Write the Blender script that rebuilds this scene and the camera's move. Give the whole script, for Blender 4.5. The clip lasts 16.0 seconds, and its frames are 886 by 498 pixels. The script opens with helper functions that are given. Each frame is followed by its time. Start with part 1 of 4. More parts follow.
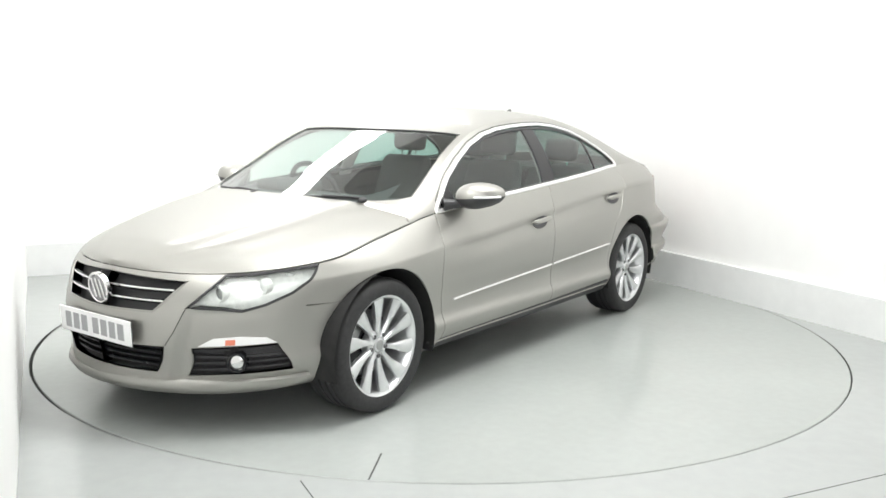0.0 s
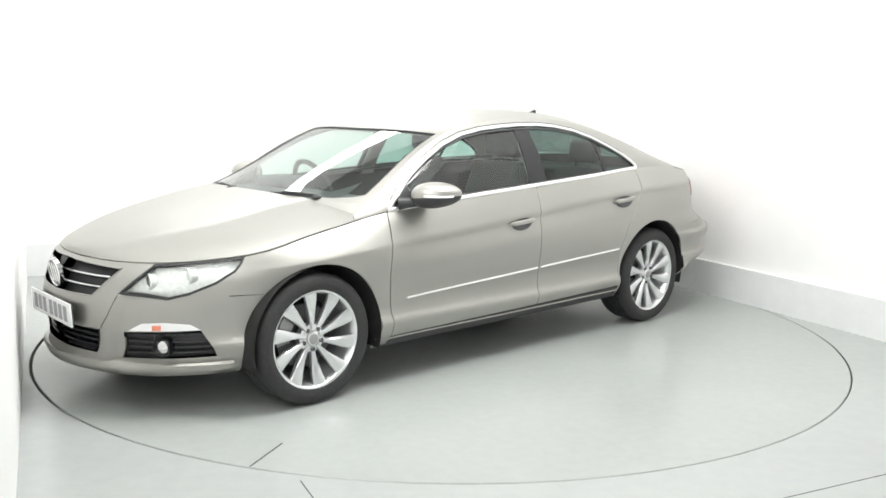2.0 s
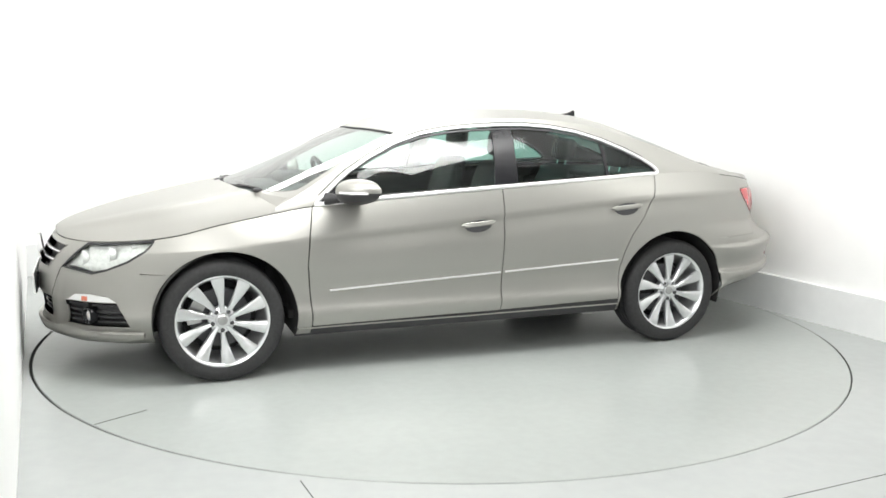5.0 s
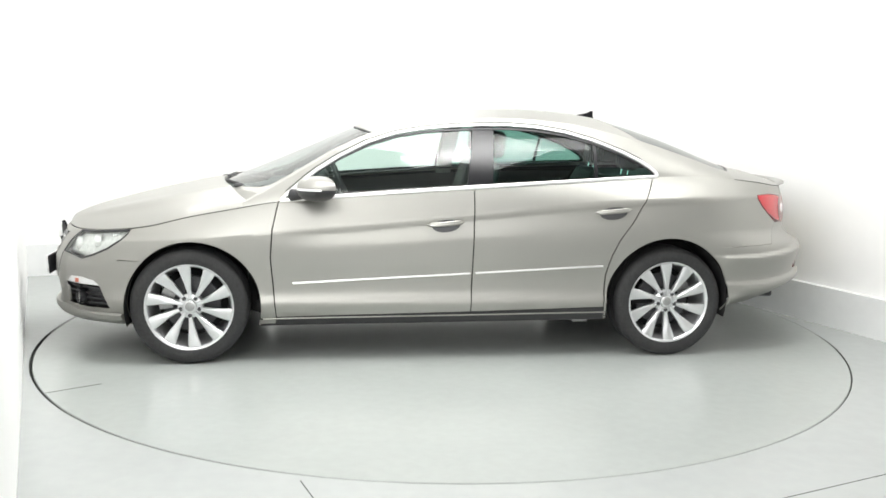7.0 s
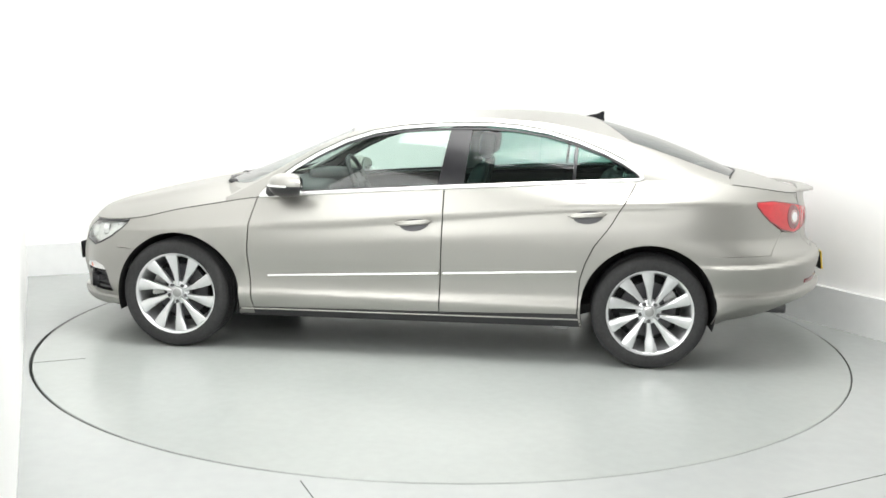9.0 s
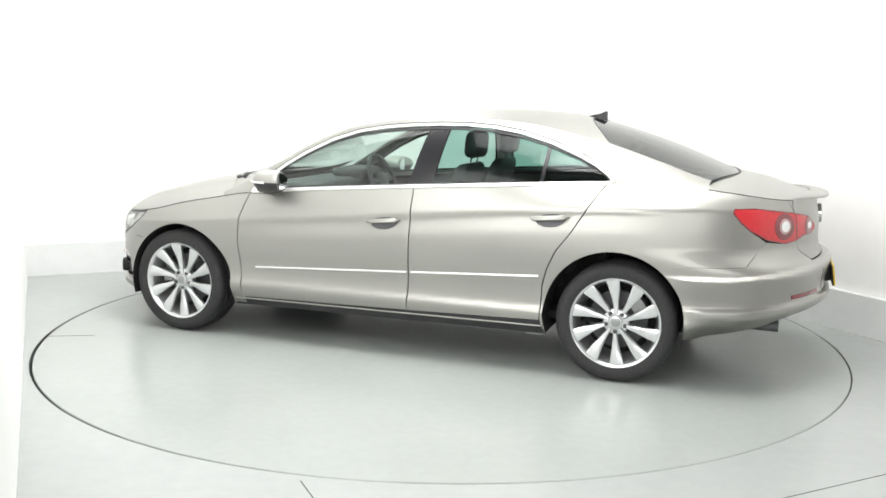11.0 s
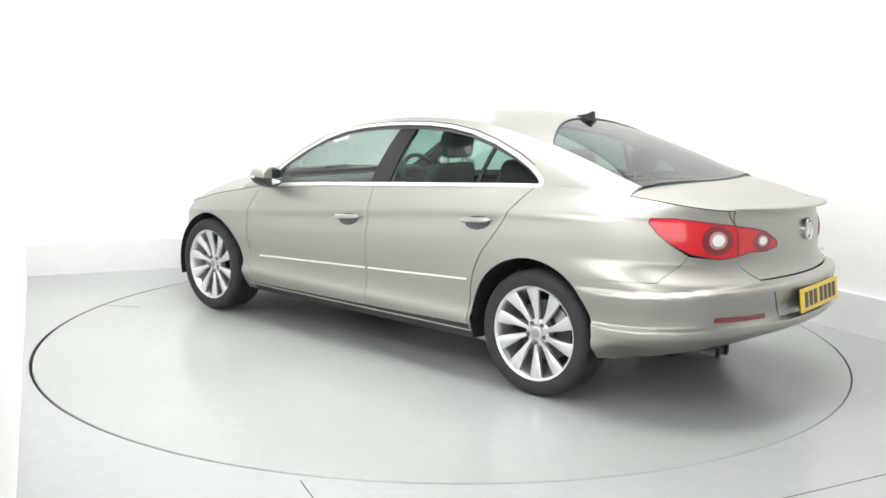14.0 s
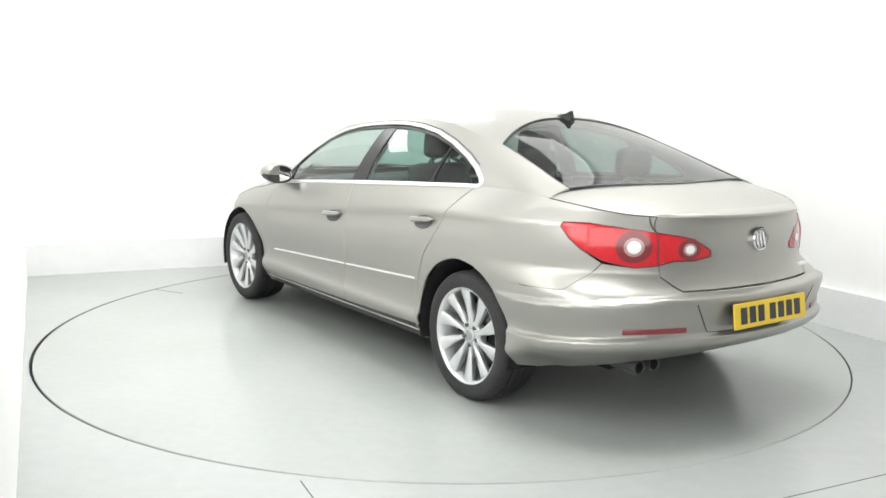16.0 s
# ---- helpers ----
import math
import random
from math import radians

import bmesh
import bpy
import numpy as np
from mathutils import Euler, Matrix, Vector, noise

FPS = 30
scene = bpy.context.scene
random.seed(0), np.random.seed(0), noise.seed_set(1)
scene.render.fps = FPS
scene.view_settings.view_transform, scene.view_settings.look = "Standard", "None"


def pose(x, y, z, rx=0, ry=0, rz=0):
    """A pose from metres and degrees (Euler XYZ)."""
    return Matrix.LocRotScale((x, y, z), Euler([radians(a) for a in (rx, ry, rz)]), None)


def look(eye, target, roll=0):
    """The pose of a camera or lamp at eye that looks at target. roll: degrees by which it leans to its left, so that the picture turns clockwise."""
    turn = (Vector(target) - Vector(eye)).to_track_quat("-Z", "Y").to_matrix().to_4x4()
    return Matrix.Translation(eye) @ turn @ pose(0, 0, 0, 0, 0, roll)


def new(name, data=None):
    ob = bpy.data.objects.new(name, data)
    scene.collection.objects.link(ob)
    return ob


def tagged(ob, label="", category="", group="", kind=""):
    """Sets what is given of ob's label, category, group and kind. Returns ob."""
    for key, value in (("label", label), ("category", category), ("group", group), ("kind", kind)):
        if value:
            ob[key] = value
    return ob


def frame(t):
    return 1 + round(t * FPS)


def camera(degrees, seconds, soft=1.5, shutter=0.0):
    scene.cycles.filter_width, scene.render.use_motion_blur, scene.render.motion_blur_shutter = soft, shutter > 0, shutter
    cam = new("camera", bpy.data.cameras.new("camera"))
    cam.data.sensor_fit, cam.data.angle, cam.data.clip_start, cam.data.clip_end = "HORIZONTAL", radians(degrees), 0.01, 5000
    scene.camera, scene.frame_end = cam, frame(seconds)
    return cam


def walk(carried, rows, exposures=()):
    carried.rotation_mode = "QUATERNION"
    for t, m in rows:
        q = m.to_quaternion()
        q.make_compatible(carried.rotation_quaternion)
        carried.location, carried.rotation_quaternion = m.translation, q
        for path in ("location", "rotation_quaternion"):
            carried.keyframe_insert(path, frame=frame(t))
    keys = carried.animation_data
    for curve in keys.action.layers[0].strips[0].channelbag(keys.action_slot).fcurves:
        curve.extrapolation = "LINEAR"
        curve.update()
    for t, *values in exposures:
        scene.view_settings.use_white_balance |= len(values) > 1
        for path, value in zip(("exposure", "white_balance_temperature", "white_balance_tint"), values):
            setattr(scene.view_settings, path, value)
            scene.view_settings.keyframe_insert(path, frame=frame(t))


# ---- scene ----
from mathutils.geometry import tessellate_polygon

cam = camera(53.02, 16.0, soft=1.6)
EYE = Vector((0.0, -5.632, 1.416))
PAN, TILT, ROLL = radians(0.046), radians(-9.077), 1.011
AIM = EYE + Vector((-math.sin(PAN) * math.cos(TILT), math.cos(PAN) * math.cos(TILT), math.sin(TILT)))
walk(cam, [(0, look(EYE, AIM, ROLL)), (16, look(EYE, AIM, ROLL))])

# ---- light ----
world = bpy.data.worlds.new("studio_world")
scene.world = world
world.use_nodes = True
world.node_tree.nodes["Background"].inputs[0].default_value = (1.0, 1.0, 1.0, 1)
world.node_tree.nodes["Background"].inputs[1].default_value = 0.2
scene.view_settings.exposure = 0.28


def area_lamp(name, at, aim, sx, sy, power, color=(1.0, 1.0, 0.985)):
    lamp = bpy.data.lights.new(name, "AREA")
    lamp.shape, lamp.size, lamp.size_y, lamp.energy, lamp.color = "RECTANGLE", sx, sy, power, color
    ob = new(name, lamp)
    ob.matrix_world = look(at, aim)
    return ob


# strips along the ceiling's edges, inferred from streaks; unseen fills washing the walls, behind and beside the camera
area_lamp("wall_strip", (-1.25, 1.92, 3.0), (-0.35, -0.05, 0.9), 3.4, 0.32, 22)
area_lamp("ceiling_strip", (2.0, 0.2, 4.3), (2.0, 0.2, 0), 0.9, 5.0, 26).matrix_world = pose(2.0, 0.2, 4.3, 0, 0, 27)
# added fills with no known source: they brighten walls, floor and car sides
area_lamp("rear_wall_fill", (-0.9, -0.2, 4.35), (-1.3, 3.0, 1.0), 5.0, 0.8, 62)
area_lamp("right_wall_fill", (2.0, -1.0, 4.35), (3.6, -0.2, 0.2), 0.6, 5.0, 74)
area_lamp("left_wall_fill", (-0.6, -1.0, 4.35), (-2.5, -0.3, 0.9), 1.2, 4.5, 82).data.spread = radians(115)
area_lamp("left_fill", (-1.14, -3.27, 2.0), (-0.25, -2.814, 1.85), 2.5, 3.0, 74)
area_lamp("front_fill", (-0.4, -7.6, 2.3), (-0.6, -0.5, 0.6), 6.4, 2.4, 120)


# ---- materials ----
def material(name, color, rough=0.5, metal=0.0, grain=0.0, scale=40.0, bump=0.0, coat=0.0, spec=0.5, blotch=0.0, blotch_scale=2.0, rough_var=0.0, sheen=0.0):
    m = bpy.data.materials.new(name)
    m.use_nodes = True
    nt = m.node_tree
    b = nt.nodes["Principled BSDF"]
    b.inputs["Base Color"].default_value = (*color, 1)
    b.inputs["Roughness"].default_value = rough
    b.inputs["Metallic"].default_value = metal
    b.inputs["Coat Weight"].default_value = coat
    b.inputs["Coat Roughness"].default_value = 0.04
    b.inputs["Specular IOR Level"].default_value = spec
    b.inputs["Sheen Weight"].default_value = sheen
    co = nt.nodes.new("ShaderNodeTexCoord")

    def tex(sc, detail=3):
        n = nt.nodes.new("ShaderNodeTexNoise")
        n.inputs["Scale"].default_value, n.inputs["Detail"].default_value = sc, detail
        nt.links.new(co.outputs["Object"], n.inputs["Vector"])
        return n

    if grain or blotch:
        last = None
        for amount, sc in ((grain, scale), (blotch, blotch_scale)):
            if not amount:
                continue
            n = tex(sc)
            r = nt.nodes.new("ShaderNodeMapRange")
            r.inputs["From Min"].default_value, r.inputs["From Max"].default_value = 0.3, 0.7
            r.inputs["To Min"].default_value, r.inputs["To Max"].default_value = 1 - amount, 1 + amount
            nt.links.new(n.outputs["Fac"], r.inputs["Value"])
            if last is None:
                last = r.outputs["Result"]
            else:
                mu = nt.nodes.new("ShaderNodeMath")
                mu.operation = "MULTIPLY"
                nt.links.new(last, mu.inputs[0])
                nt.links.new(r.outputs["Result"], mu.inputs[1])
                last = mu.outputs[0]
        vm = nt.nodes.new("ShaderNodeVectorMath")
        vm.operation = "SCALE"
        vm.inputs[0].default_value = color
        nt.links.new(last, vm.inputs["Scale"])
        nt.links.new(vm.outputs[0], b.inputs["Base Color"])
    if rough_var:
        n = tex(blotch_scale * 1.7)
        r = nt.nodes.new("ShaderNodeMapRange")
        r.inputs["To Min"].default_value, r.inputs["To Max"].default_value = rough - rough_var, rough + rough_var
        nt.links.new(n.outputs["Fac"], r.inputs["Value"])
        nt.links.new(r.outputs["Result"], b.inputs["Roughness"])
    if bump:
        n = tex(scale)
        bp = nt.nodes.new("ShaderNodeBump")
        bp.inputs["Strength"].default_value, bp.inputs["Distance"].default_value = bump, 0.002
        nt.links.new(n.outputs["Fac"], bp.inputs["Height"])
        nt.links.new(bp.outputs["Normal"], b.inputs["Normal"])
    return m


def glass_material(name, tint, gloss=0.05):
    """A thin pane: tinted and clear, glossier towards grazing angles."""
    m = bpy.data.materials.new(name)
    m.use_nodes = True
    nt = m.node_tree
    nt.nodes.remove(nt.nodes["Principled BSDF"])
    t, g, f, mix = (nt.nodes.new(k) for k in ("ShaderNodeBsdfTransparent", "ShaderNodeBsdfGlossy", "ShaderNodeLayerWeight", "ShaderNodeMixShader"))
    power, scale = nt.nodes.new("ShaderNodeMath"), nt.nodes.new("ShaderNodeMath")
    t.inputs[0].default_value = (*tint, 1)
    g.inputs["Roughness"].default_value = 0.02
    f.inputs["Blend"].default_value = 0.5
    power.operation, scale.operation = "POWER", "MULTIPLY_ADD"
    power.inputs[1].default_value = 4.0
    scale.inputs[1].default_value, scale.inputs[2].default_value = 1 - gloss, gloss
    nt.links.new(f.outputs["Facing"], power.inputs[0])
    nt.links.new(power.outputs[0], scale.inputs[0])
    nt.links.new(scale.outputs[0], mix.inputs[0])
    nt.links.new(t.outputs[0], mix.inputs[1])
    nt.links.new(g.outputs[0], mix.inputs[2])
    nt.links.new(mix.outputs[0], nt.nodes["Material Output"].inputs[0])
    return m


PAINT = material("champagne_metallic_paint", (0.38, 0.375, 0.35), 0.40, 0.80, coat=0.25, grain=0.02, scale=260, blotch=0.015, blotch_scale=1.5)
BRIGHT = material("bright_aluminium_trim", (0.88, 0.88, 0.88), 0.32, 0.8, blotch=0.02, blotch_scale=8)
CHROME = material("chrome", (0.80, 0.80, 0.80), 0.10, 1.0, rough_var=0.03)
SILVER = material("silver_alloy", (0.72, 0.73, 0.74), 0.28, 0.85, grain=0.04, scale=300, coat=0.4)
POCKET = material("dark_alloy_pocket", (0.10, 0.10, 0.105), 0.45, 0.6, grain=0.1, scale=120)
RUBBER = material("tyre_rubber", (0.026, 0.026, 0.027), 0.7, grain=0.2, scale=60, bump=0.25)
BLACK = material("black_plastic", (0.032, 0.032, 0.034), 0.45, grain=0.15, scale=200, bump=0.1)
GLOSS_BLACK = material("gloss_black", (0.012, 0.012, 0.014), 0.22, spec=0.35, blotch=0.05, blotch_scale=20)
DARK = material("dark_underbody", (0.012, 0.012, 0.012), 0.9, grain=0.3, scale=20)
STEEL = material("brake_steel", (0.40, 0.40, 0.40), 0.35, 0.9, grain=0.1, scale=150)
LEATHER = material("dark_leather", (0.040, 0.040, 0.043), 0.55, grain=0.12, scale=150, bump=0.3)
TRIM = material("grey_interior_trim", (0.32, 0.32, 0.30), 0.7, grain=0.06, scale=120, bump=0.1)
DASH = material("dashboard_plastic", (0.05, 0.05, 0.052), 0.65, grain=0.1, scale=150, bump=0.2)
WHITE_PLATE = material("white_plate", (0.90, 0.90, 0.90), 0.35, grain=0.02, scale=80)
YELLOW_PLATE = material("yellow_plate", (0.80, 0.56, 0.03), 0.35, grain=0.03, scale=80)
INK = material("black_ink", (0.015, 0.015, 0.015), 0.4)
GREY_INK = material("faint_grey_ink", (0.36, 0.36, 0.37), 0.4)
RED = material("red_lens", (0.62, 0.02, 0.03), 0.14, coat=0.4, grain=0.08, scale=60)
DEEP_RED = material("deep_red_lens", (0.22, 0.03, 0.038), 0.15, coat=0.5, grain=0.10, scale=90)
LENS_PINK = material("pink_lens", (0.45, 0.27, 0.27), 0.2, coat=1.0, grain=0.15, scale=80)
AMBER = material("orange_lens", (0.75, 0.22, 0.14), 0.2, coat=0.8)
REFLECTOR = material("lamp_reflector", (0.93, 0.93, 0.92), 0.22, 0.08, grain=0.10, scale=45, bump=0.9)
CLEAR = material("white_lamp_lens", (0.85, 0.85, 0.85), 0.15, coat=1.0)
CLEAR_GLASS = glass_material("clear_lens_glass", (0.93, 0.95, 0.94))
FRONT_GLASS = glass_material("green_tinted_glass", (0.80, 0.91, 0.87), 0.06)
SCREEN_GLASS = glass_material("windscreen_glass", (0.74, 0.86, 0.82), 0.13)
PRIVACY = glass_material("dark_privacy_glass", (0.40, 0.61, 0.555), 0.03)
REAR_GLASS = glass_material("dark_rear_glass", (0.22, 0.29, 0.275), 0.07)
MIRROR = material("mirror", (0.85, 0.86, 0.87), 0.02, 1.0)
FLOOR = material("pale_grey_floor_paint", (0.405, 0.423, 0.414), 0.24, grain=0.02, scale=14, blotch=0.035, blotch_scale=0.8, rough_var=0.06, bump=0.02)
DECK = material("grey_turntable_paint", (0.385, 0.406, 0.391), 0.22, grain=0.02, scale=18, blotch=0.04, blotch_scale=0.9, rough_var=0.06, bump=0.02)
UPSTAND = material("grey_upstand_paint", (0.80, 0.81, 0.805), 0.55, grain=0.02, scale=10, blotch=0.04, blotch_scale=1.3)
WALL = material("white_studio_wall", (0.90, 0.90, 0.89), 0.8, grain=0.01, scale=6, blotch=0.02, blotch_scale=0.6)
BACKROOM = material("grey_studio_wall", (0.62, 0.62, 0.61), 0.85, grain=0.03, scale=5, blotch=0.04, blotch_scale=0.7)
CEILING = material("pale_ceiling", (0.50, 0.50, 0.49), 0.9, grain=0.03, scale=5)
JOINT = material("dark_joint", (0.05, 0.055, 0.05), 0.8, grain=0.3, scale=30)


# ---- mesh helpers ----
def finish(name, me, mat, parent=None, label="", at=None, angle=35):
    me.materials.append(mat)
    for p in me.polygons:
        p.use_smooth = True
    if angle and not me.has_custom_normals:
        me.set_sharp_from_angle(angle=radians(angle))
    ob = new(name, me)
    if parent:
        ob.parent = parent
    if at is not None:
        ob.matrix_basis = at
    if label:
        tagged(ob, label)
    return ob


def part(name, bm, mat, parent=None, label="", at=None, angle=35):
    me = bpy.data.meshes.new(name)
    bmesh.ops.recalc_face_normals(bm, faces=bm.faces)
    bm.to_mesh(me)
    bm.free()
    return finish(name, me, mat, parent, label, at, angle)


def add_box(bm, lo, hi, bevel=0.0, segs=2):
    lo, hi = Vector(lo), Vector(hi)
    r = bmesh.ops.create_cube(bm, size=1.0)
    for v in r["verts"]:
        v.co = Vector([(a + b) / 2 + c * (b - a) for a, b, c in zip(lo, hi, v.co)])
    if bevel:
        es = list({e for v in r["verts"] for e in v.link_edges})
        bmesh.ops.bevel(bm, geom=es, offset=bevel, segments=segs, profile=0.5, affect="EDGES")


def boxes(*args, bevel=0.0):
    bm = bmesh.new()
    for lo, hi in args:
        add_box(bm, lo, hi, bevel)
    return bm


def lathe(profile, segs=48, axis="y", arc=(0, 2 * math.pi)):
    """Turns (radius, offset) pairs round an axis; the offset runs along the axis."""
    bm = bmesh.new()
    full = abs(arc[1] - arc[0] - 2 * math.pi) < 1e-6
    rows = []
    for k in range(segs if full else segs + 1):
        a = arc[0] + (arc[1] - arc[0]) * k / segs
        c, s = math.cos(a), math.sin(a)
        rows.append([bm.verts.new((r * c, o, r * s) if axis == "y" else (r * c, r * s, o) if axis == "z" else (o, r * c, r * s)) for r, o in profile])
    n = len(rows)
    for k in range(n if full else n - 1):
        a, b = rows[k], rows[(k + 1) % n]
        for i in range(len(profile) - 1):
            bm.faces.new((a[i], a[i + 1], b[i + 1], b[i]))
    bmesh.ops.remove_doubles(bm, verts=bm.verts, dist=1e-5)
    return bm


def sweep(points, ups, half, thick, closed=False, taper=False):
    """A flat rounded bar along points; ups are its outward directions."""
    bm = bmesh.new()
    pts = [Vector(p) for p in points]
    n = len(pts)
    prof = [(-1, 0), (-0.92, 0.7), (-0.6, 1), (0.6, 1), (0.92, 0.7), (1, 0)]
    rings = []
    for i, p in enumerate(pts):
        a = pts[i - 1] if i or closed else pts[i]
        b = pts[(i + 1) % n] if i < n - 1 or closed else pts[i]
        t = (b - a).normalized()
        up = Vector(ups[i] if isinstance(ups, list) else ups).normalized()
        side = t.cross(up).normalized()
        k = 1.0
        if taper:
            k = max(0.15, min(1.0, min(i, n - 1 - i) / taper))
        rings.append([bm.verts.new(p + side * (x * half * k) + up * (y * thick)) for x, y in prof])
    for i in range(n if closed else n - 1):
        a, b = rings[i], rings[(i + 1) % n]
        for j in range(len(prof) - 1):
            bm.faces.new((a[j], a[j + 1], b[j + 1], b[j]))
        bm.faces.new((a[-1], a[0], b[0], b[-1]))
    if not closed:
        bm.faces.new(rings[0])
        bm.faces.new(rings[-1])
    return bm


def tube(points, radius, segs=10):
    bm = bmesh.new()
    pts = [Vector(p) for p in points]
    rings = []
    for i, p in enumerate(pts):
        t = (pts[min(i + 1, len(pts) - 1)] - pts[max(i - 1, 0)]).normalized()
        x = t.orthogonal().normalized() if i == 0 else (rx - t * rx.dot(t)).normalized()
        rx = x
        y = t.cross(x)
        r = radius[i] if isinstance(radius, (list, tuple)) else radius
        rings.append([bm.verts.new(p + (x * math.cos(2 * math.pi * k / segs) + y * math.sin(2 * math.pi * k / segs)) * r) for k in range(segs)])
    for a, b in zip(rings, rings[1:]):
        for k in range(segs):
            bm.faces.new((a[k], a[(k + 1) % segs], b[(k + 1) % segs], b[k]))
    bm.faces.new(rings[0])
    bm.faces.new(rings[-1])
    return bm


def ellipsoid(c, r, u=20, v=12):
    bm = bmesh.new()
    bmesh.ops.create_uvsphere(bm, u_segments=u, v_segments=v, radius=1.0)
    for x in bm.verts:
        x.co = Vector((c[0] + x.co.x * r[0], c[1] + x.co.y * r[1], c[2] + x.co.z * r[2]))
    return bm


def rounded(bm, offset, segs=2):
    bmesh.ops.bevel(bm, geom=list(bm.edges), offset=offset, segments=segs, profile=0.5, affect="EDGES")
    return bm


def prism(outline, depth, axis="y"):
    """A closed outline in a plane, thickened along the axis from 0 to depth."""
    bm = bmesh.new()
    put = {"y": lambda a, b, d: (a, d, b), "x": lambda a, b, d: (d, a, b), "z": lambda a, b, d: (a, b, d)}[axis]
    lo = [bm.verts.new(put(a, b, 0)) for a, b in outline]
    hi = [bm.verts.new(put(a, b, depth)) for a, b in outline]
    bm.faces.new(lo)
    bm.faces.new(hi)
    n = len(lo)
    for i in range(n):
        bm.faces.new((lo[i], lo[(i + 1) % n], hi[(i + 1) % n], hi[i]))
    return bm


def curve(*pts):
    """A smooth curve through (x, y) pairs."""
    xs, ys = [p[0] for p in pts], [p[1] for p in pts]
    d = [(ys[i + 1] - ys[i]) / (xs[i + 1] - xs[i]) for i in range(len(xs) - 1)]
    m = [d[0]] + [(a + b) / 2 for a, b in zip(d, d[1:])] + [d[-1]]

    def at(x):
        if x <= xs[0]:
            return ys[0] + (x - xs[0]) * m[0] * 0.3
        if x >= xs[-1]:
            return ys[-1] + (x - xs[-1]) * m[-1] * 0.3
        i = 0
        while x > xs[i + 1]:
            i += 1
        h = xs[i + 1] - xs[i]
        t = (x - xs[i]) / h
        return ((2 * t ** 3 - 3 * t * t + 1) * ys[i] + (t ** 3 - 2 * t * t + t) * h * m[i] + (3 * t * t - 2 * t ** 3) * ys[i + 1] + (t ** 3 - t * t) * h * m[i + 1])

    return at


def smooth(a, b, x):
    t = min(1.0, max(0.0, (x - a) / (b - a)))
    return t * t * (3 - 2 * t)


# ---- body surfaces of the car: x towards its tail, y towards its right side, z up ----
BELT_W = curve((-2.97, 0.700), (-2.3, 0.702), (-1.95, 0.722), (-1.66, 0.752), (-1.40, 0.805), (-1.11, 0.852), (-0.87, 0.890), (-0.54, 0.922), (0.2, 0.975), (0.75, 1.008), (1.30, 1.036), (1.6, 1.040), (1.9, 1.015), (2.3, 0.975), (2.95, 0.968))
BELT_V = curve((-2.97, 0.87), (-1.66, 0.865), (-1.40, 0.83), (-1.0, 0.805), (-0.5, 0.83), (0.2, 0.846), (0.8, 0.82), (1.30, 0.762), (1.7, 0.772), (2.0, 0.80), (2.95, 0.80))
CREASE_W = curve((-3.0, 0.62), (-1.6, 0.675), (-0.9, 0.735), (-0.46, 0.763), (0.19, 0.822), (0.79, 0.878), (1.57, 0.922), (2.2, 0.92), (3.0, 0.92))
SIDE_V = curve((-3.0, 0.90), (-1.6, 0.915), (-1.30, 0.918), (-0.9, 0.900), (0.0, 0.908), (0.9, 0.914), (1.35, 0.922), (1.7, 0.915), (3.0, 0.90))
SIDE_PROFILE = curve((0.15, 0.86), (0.19, 0.90), (0.24, 0.95), (0.285, 0.985), (0.325, 1.002), (0.345, 1.001), (0.375, 0.986), (0.45, 0.980), (0.56, 0.994), (0.68, 1.0), (0.80, 0.99), (0.92, 0.975))
NOSE_U = curve((0.15, -2.10), (0.185, -2.18), (0.215, -2.245), (0.25, -2.235), (0.32, -2.235), (0.40, -2.255), (0.50, -2.252), (0.58, -2.225), (0.65, -2.195), (0.705, -2.15))
TAIL_U = curve((0.15, 2.125), (0.22, 2.225), (0.30, 2.305), (0.36, 2.355), (0.42, 2.385), (0.52, 2.390), (0.60, 2.385), (0.645, 2.377), (0.675, 2.355), (0.72, 2.343), (0.86, 2.337), (0.94, 2.320), (0.985, 2.330))
U_FRONT, U_TAIL, A_FRONT, A_TAIL, N_FRONT = -1.0, 1.3, 1.25, 1.05, 2.7
S_NOSE, S_END = U_FRONT - A_FRONT * math.pi / 2, U_TAIL + A_TAIL * math.pi / 2


def half_width(u, w):
    c, top = CREASE_W(u), BELT_W(u)
    lip = smooth(0, 0.02, c - w) * (1 - smooth(0.02, 0.13, c - w)) * smooth(-1.0, -0.6, u) * (1 - smooth(1.3, 1.65, u))
    low = SIDE_V(u) * SIDE_PROFILE(w) - 0.011 * lip
    if w <= c:
        return low
    edge = SIDE_V(u) * SIDE_PROFILE(c)
    t = min(1.3, (w - c) / max(0.02, top - c))
    return edge + (BELT_V(u) - edge) * (0.75 * t + 0.25 * t * t)


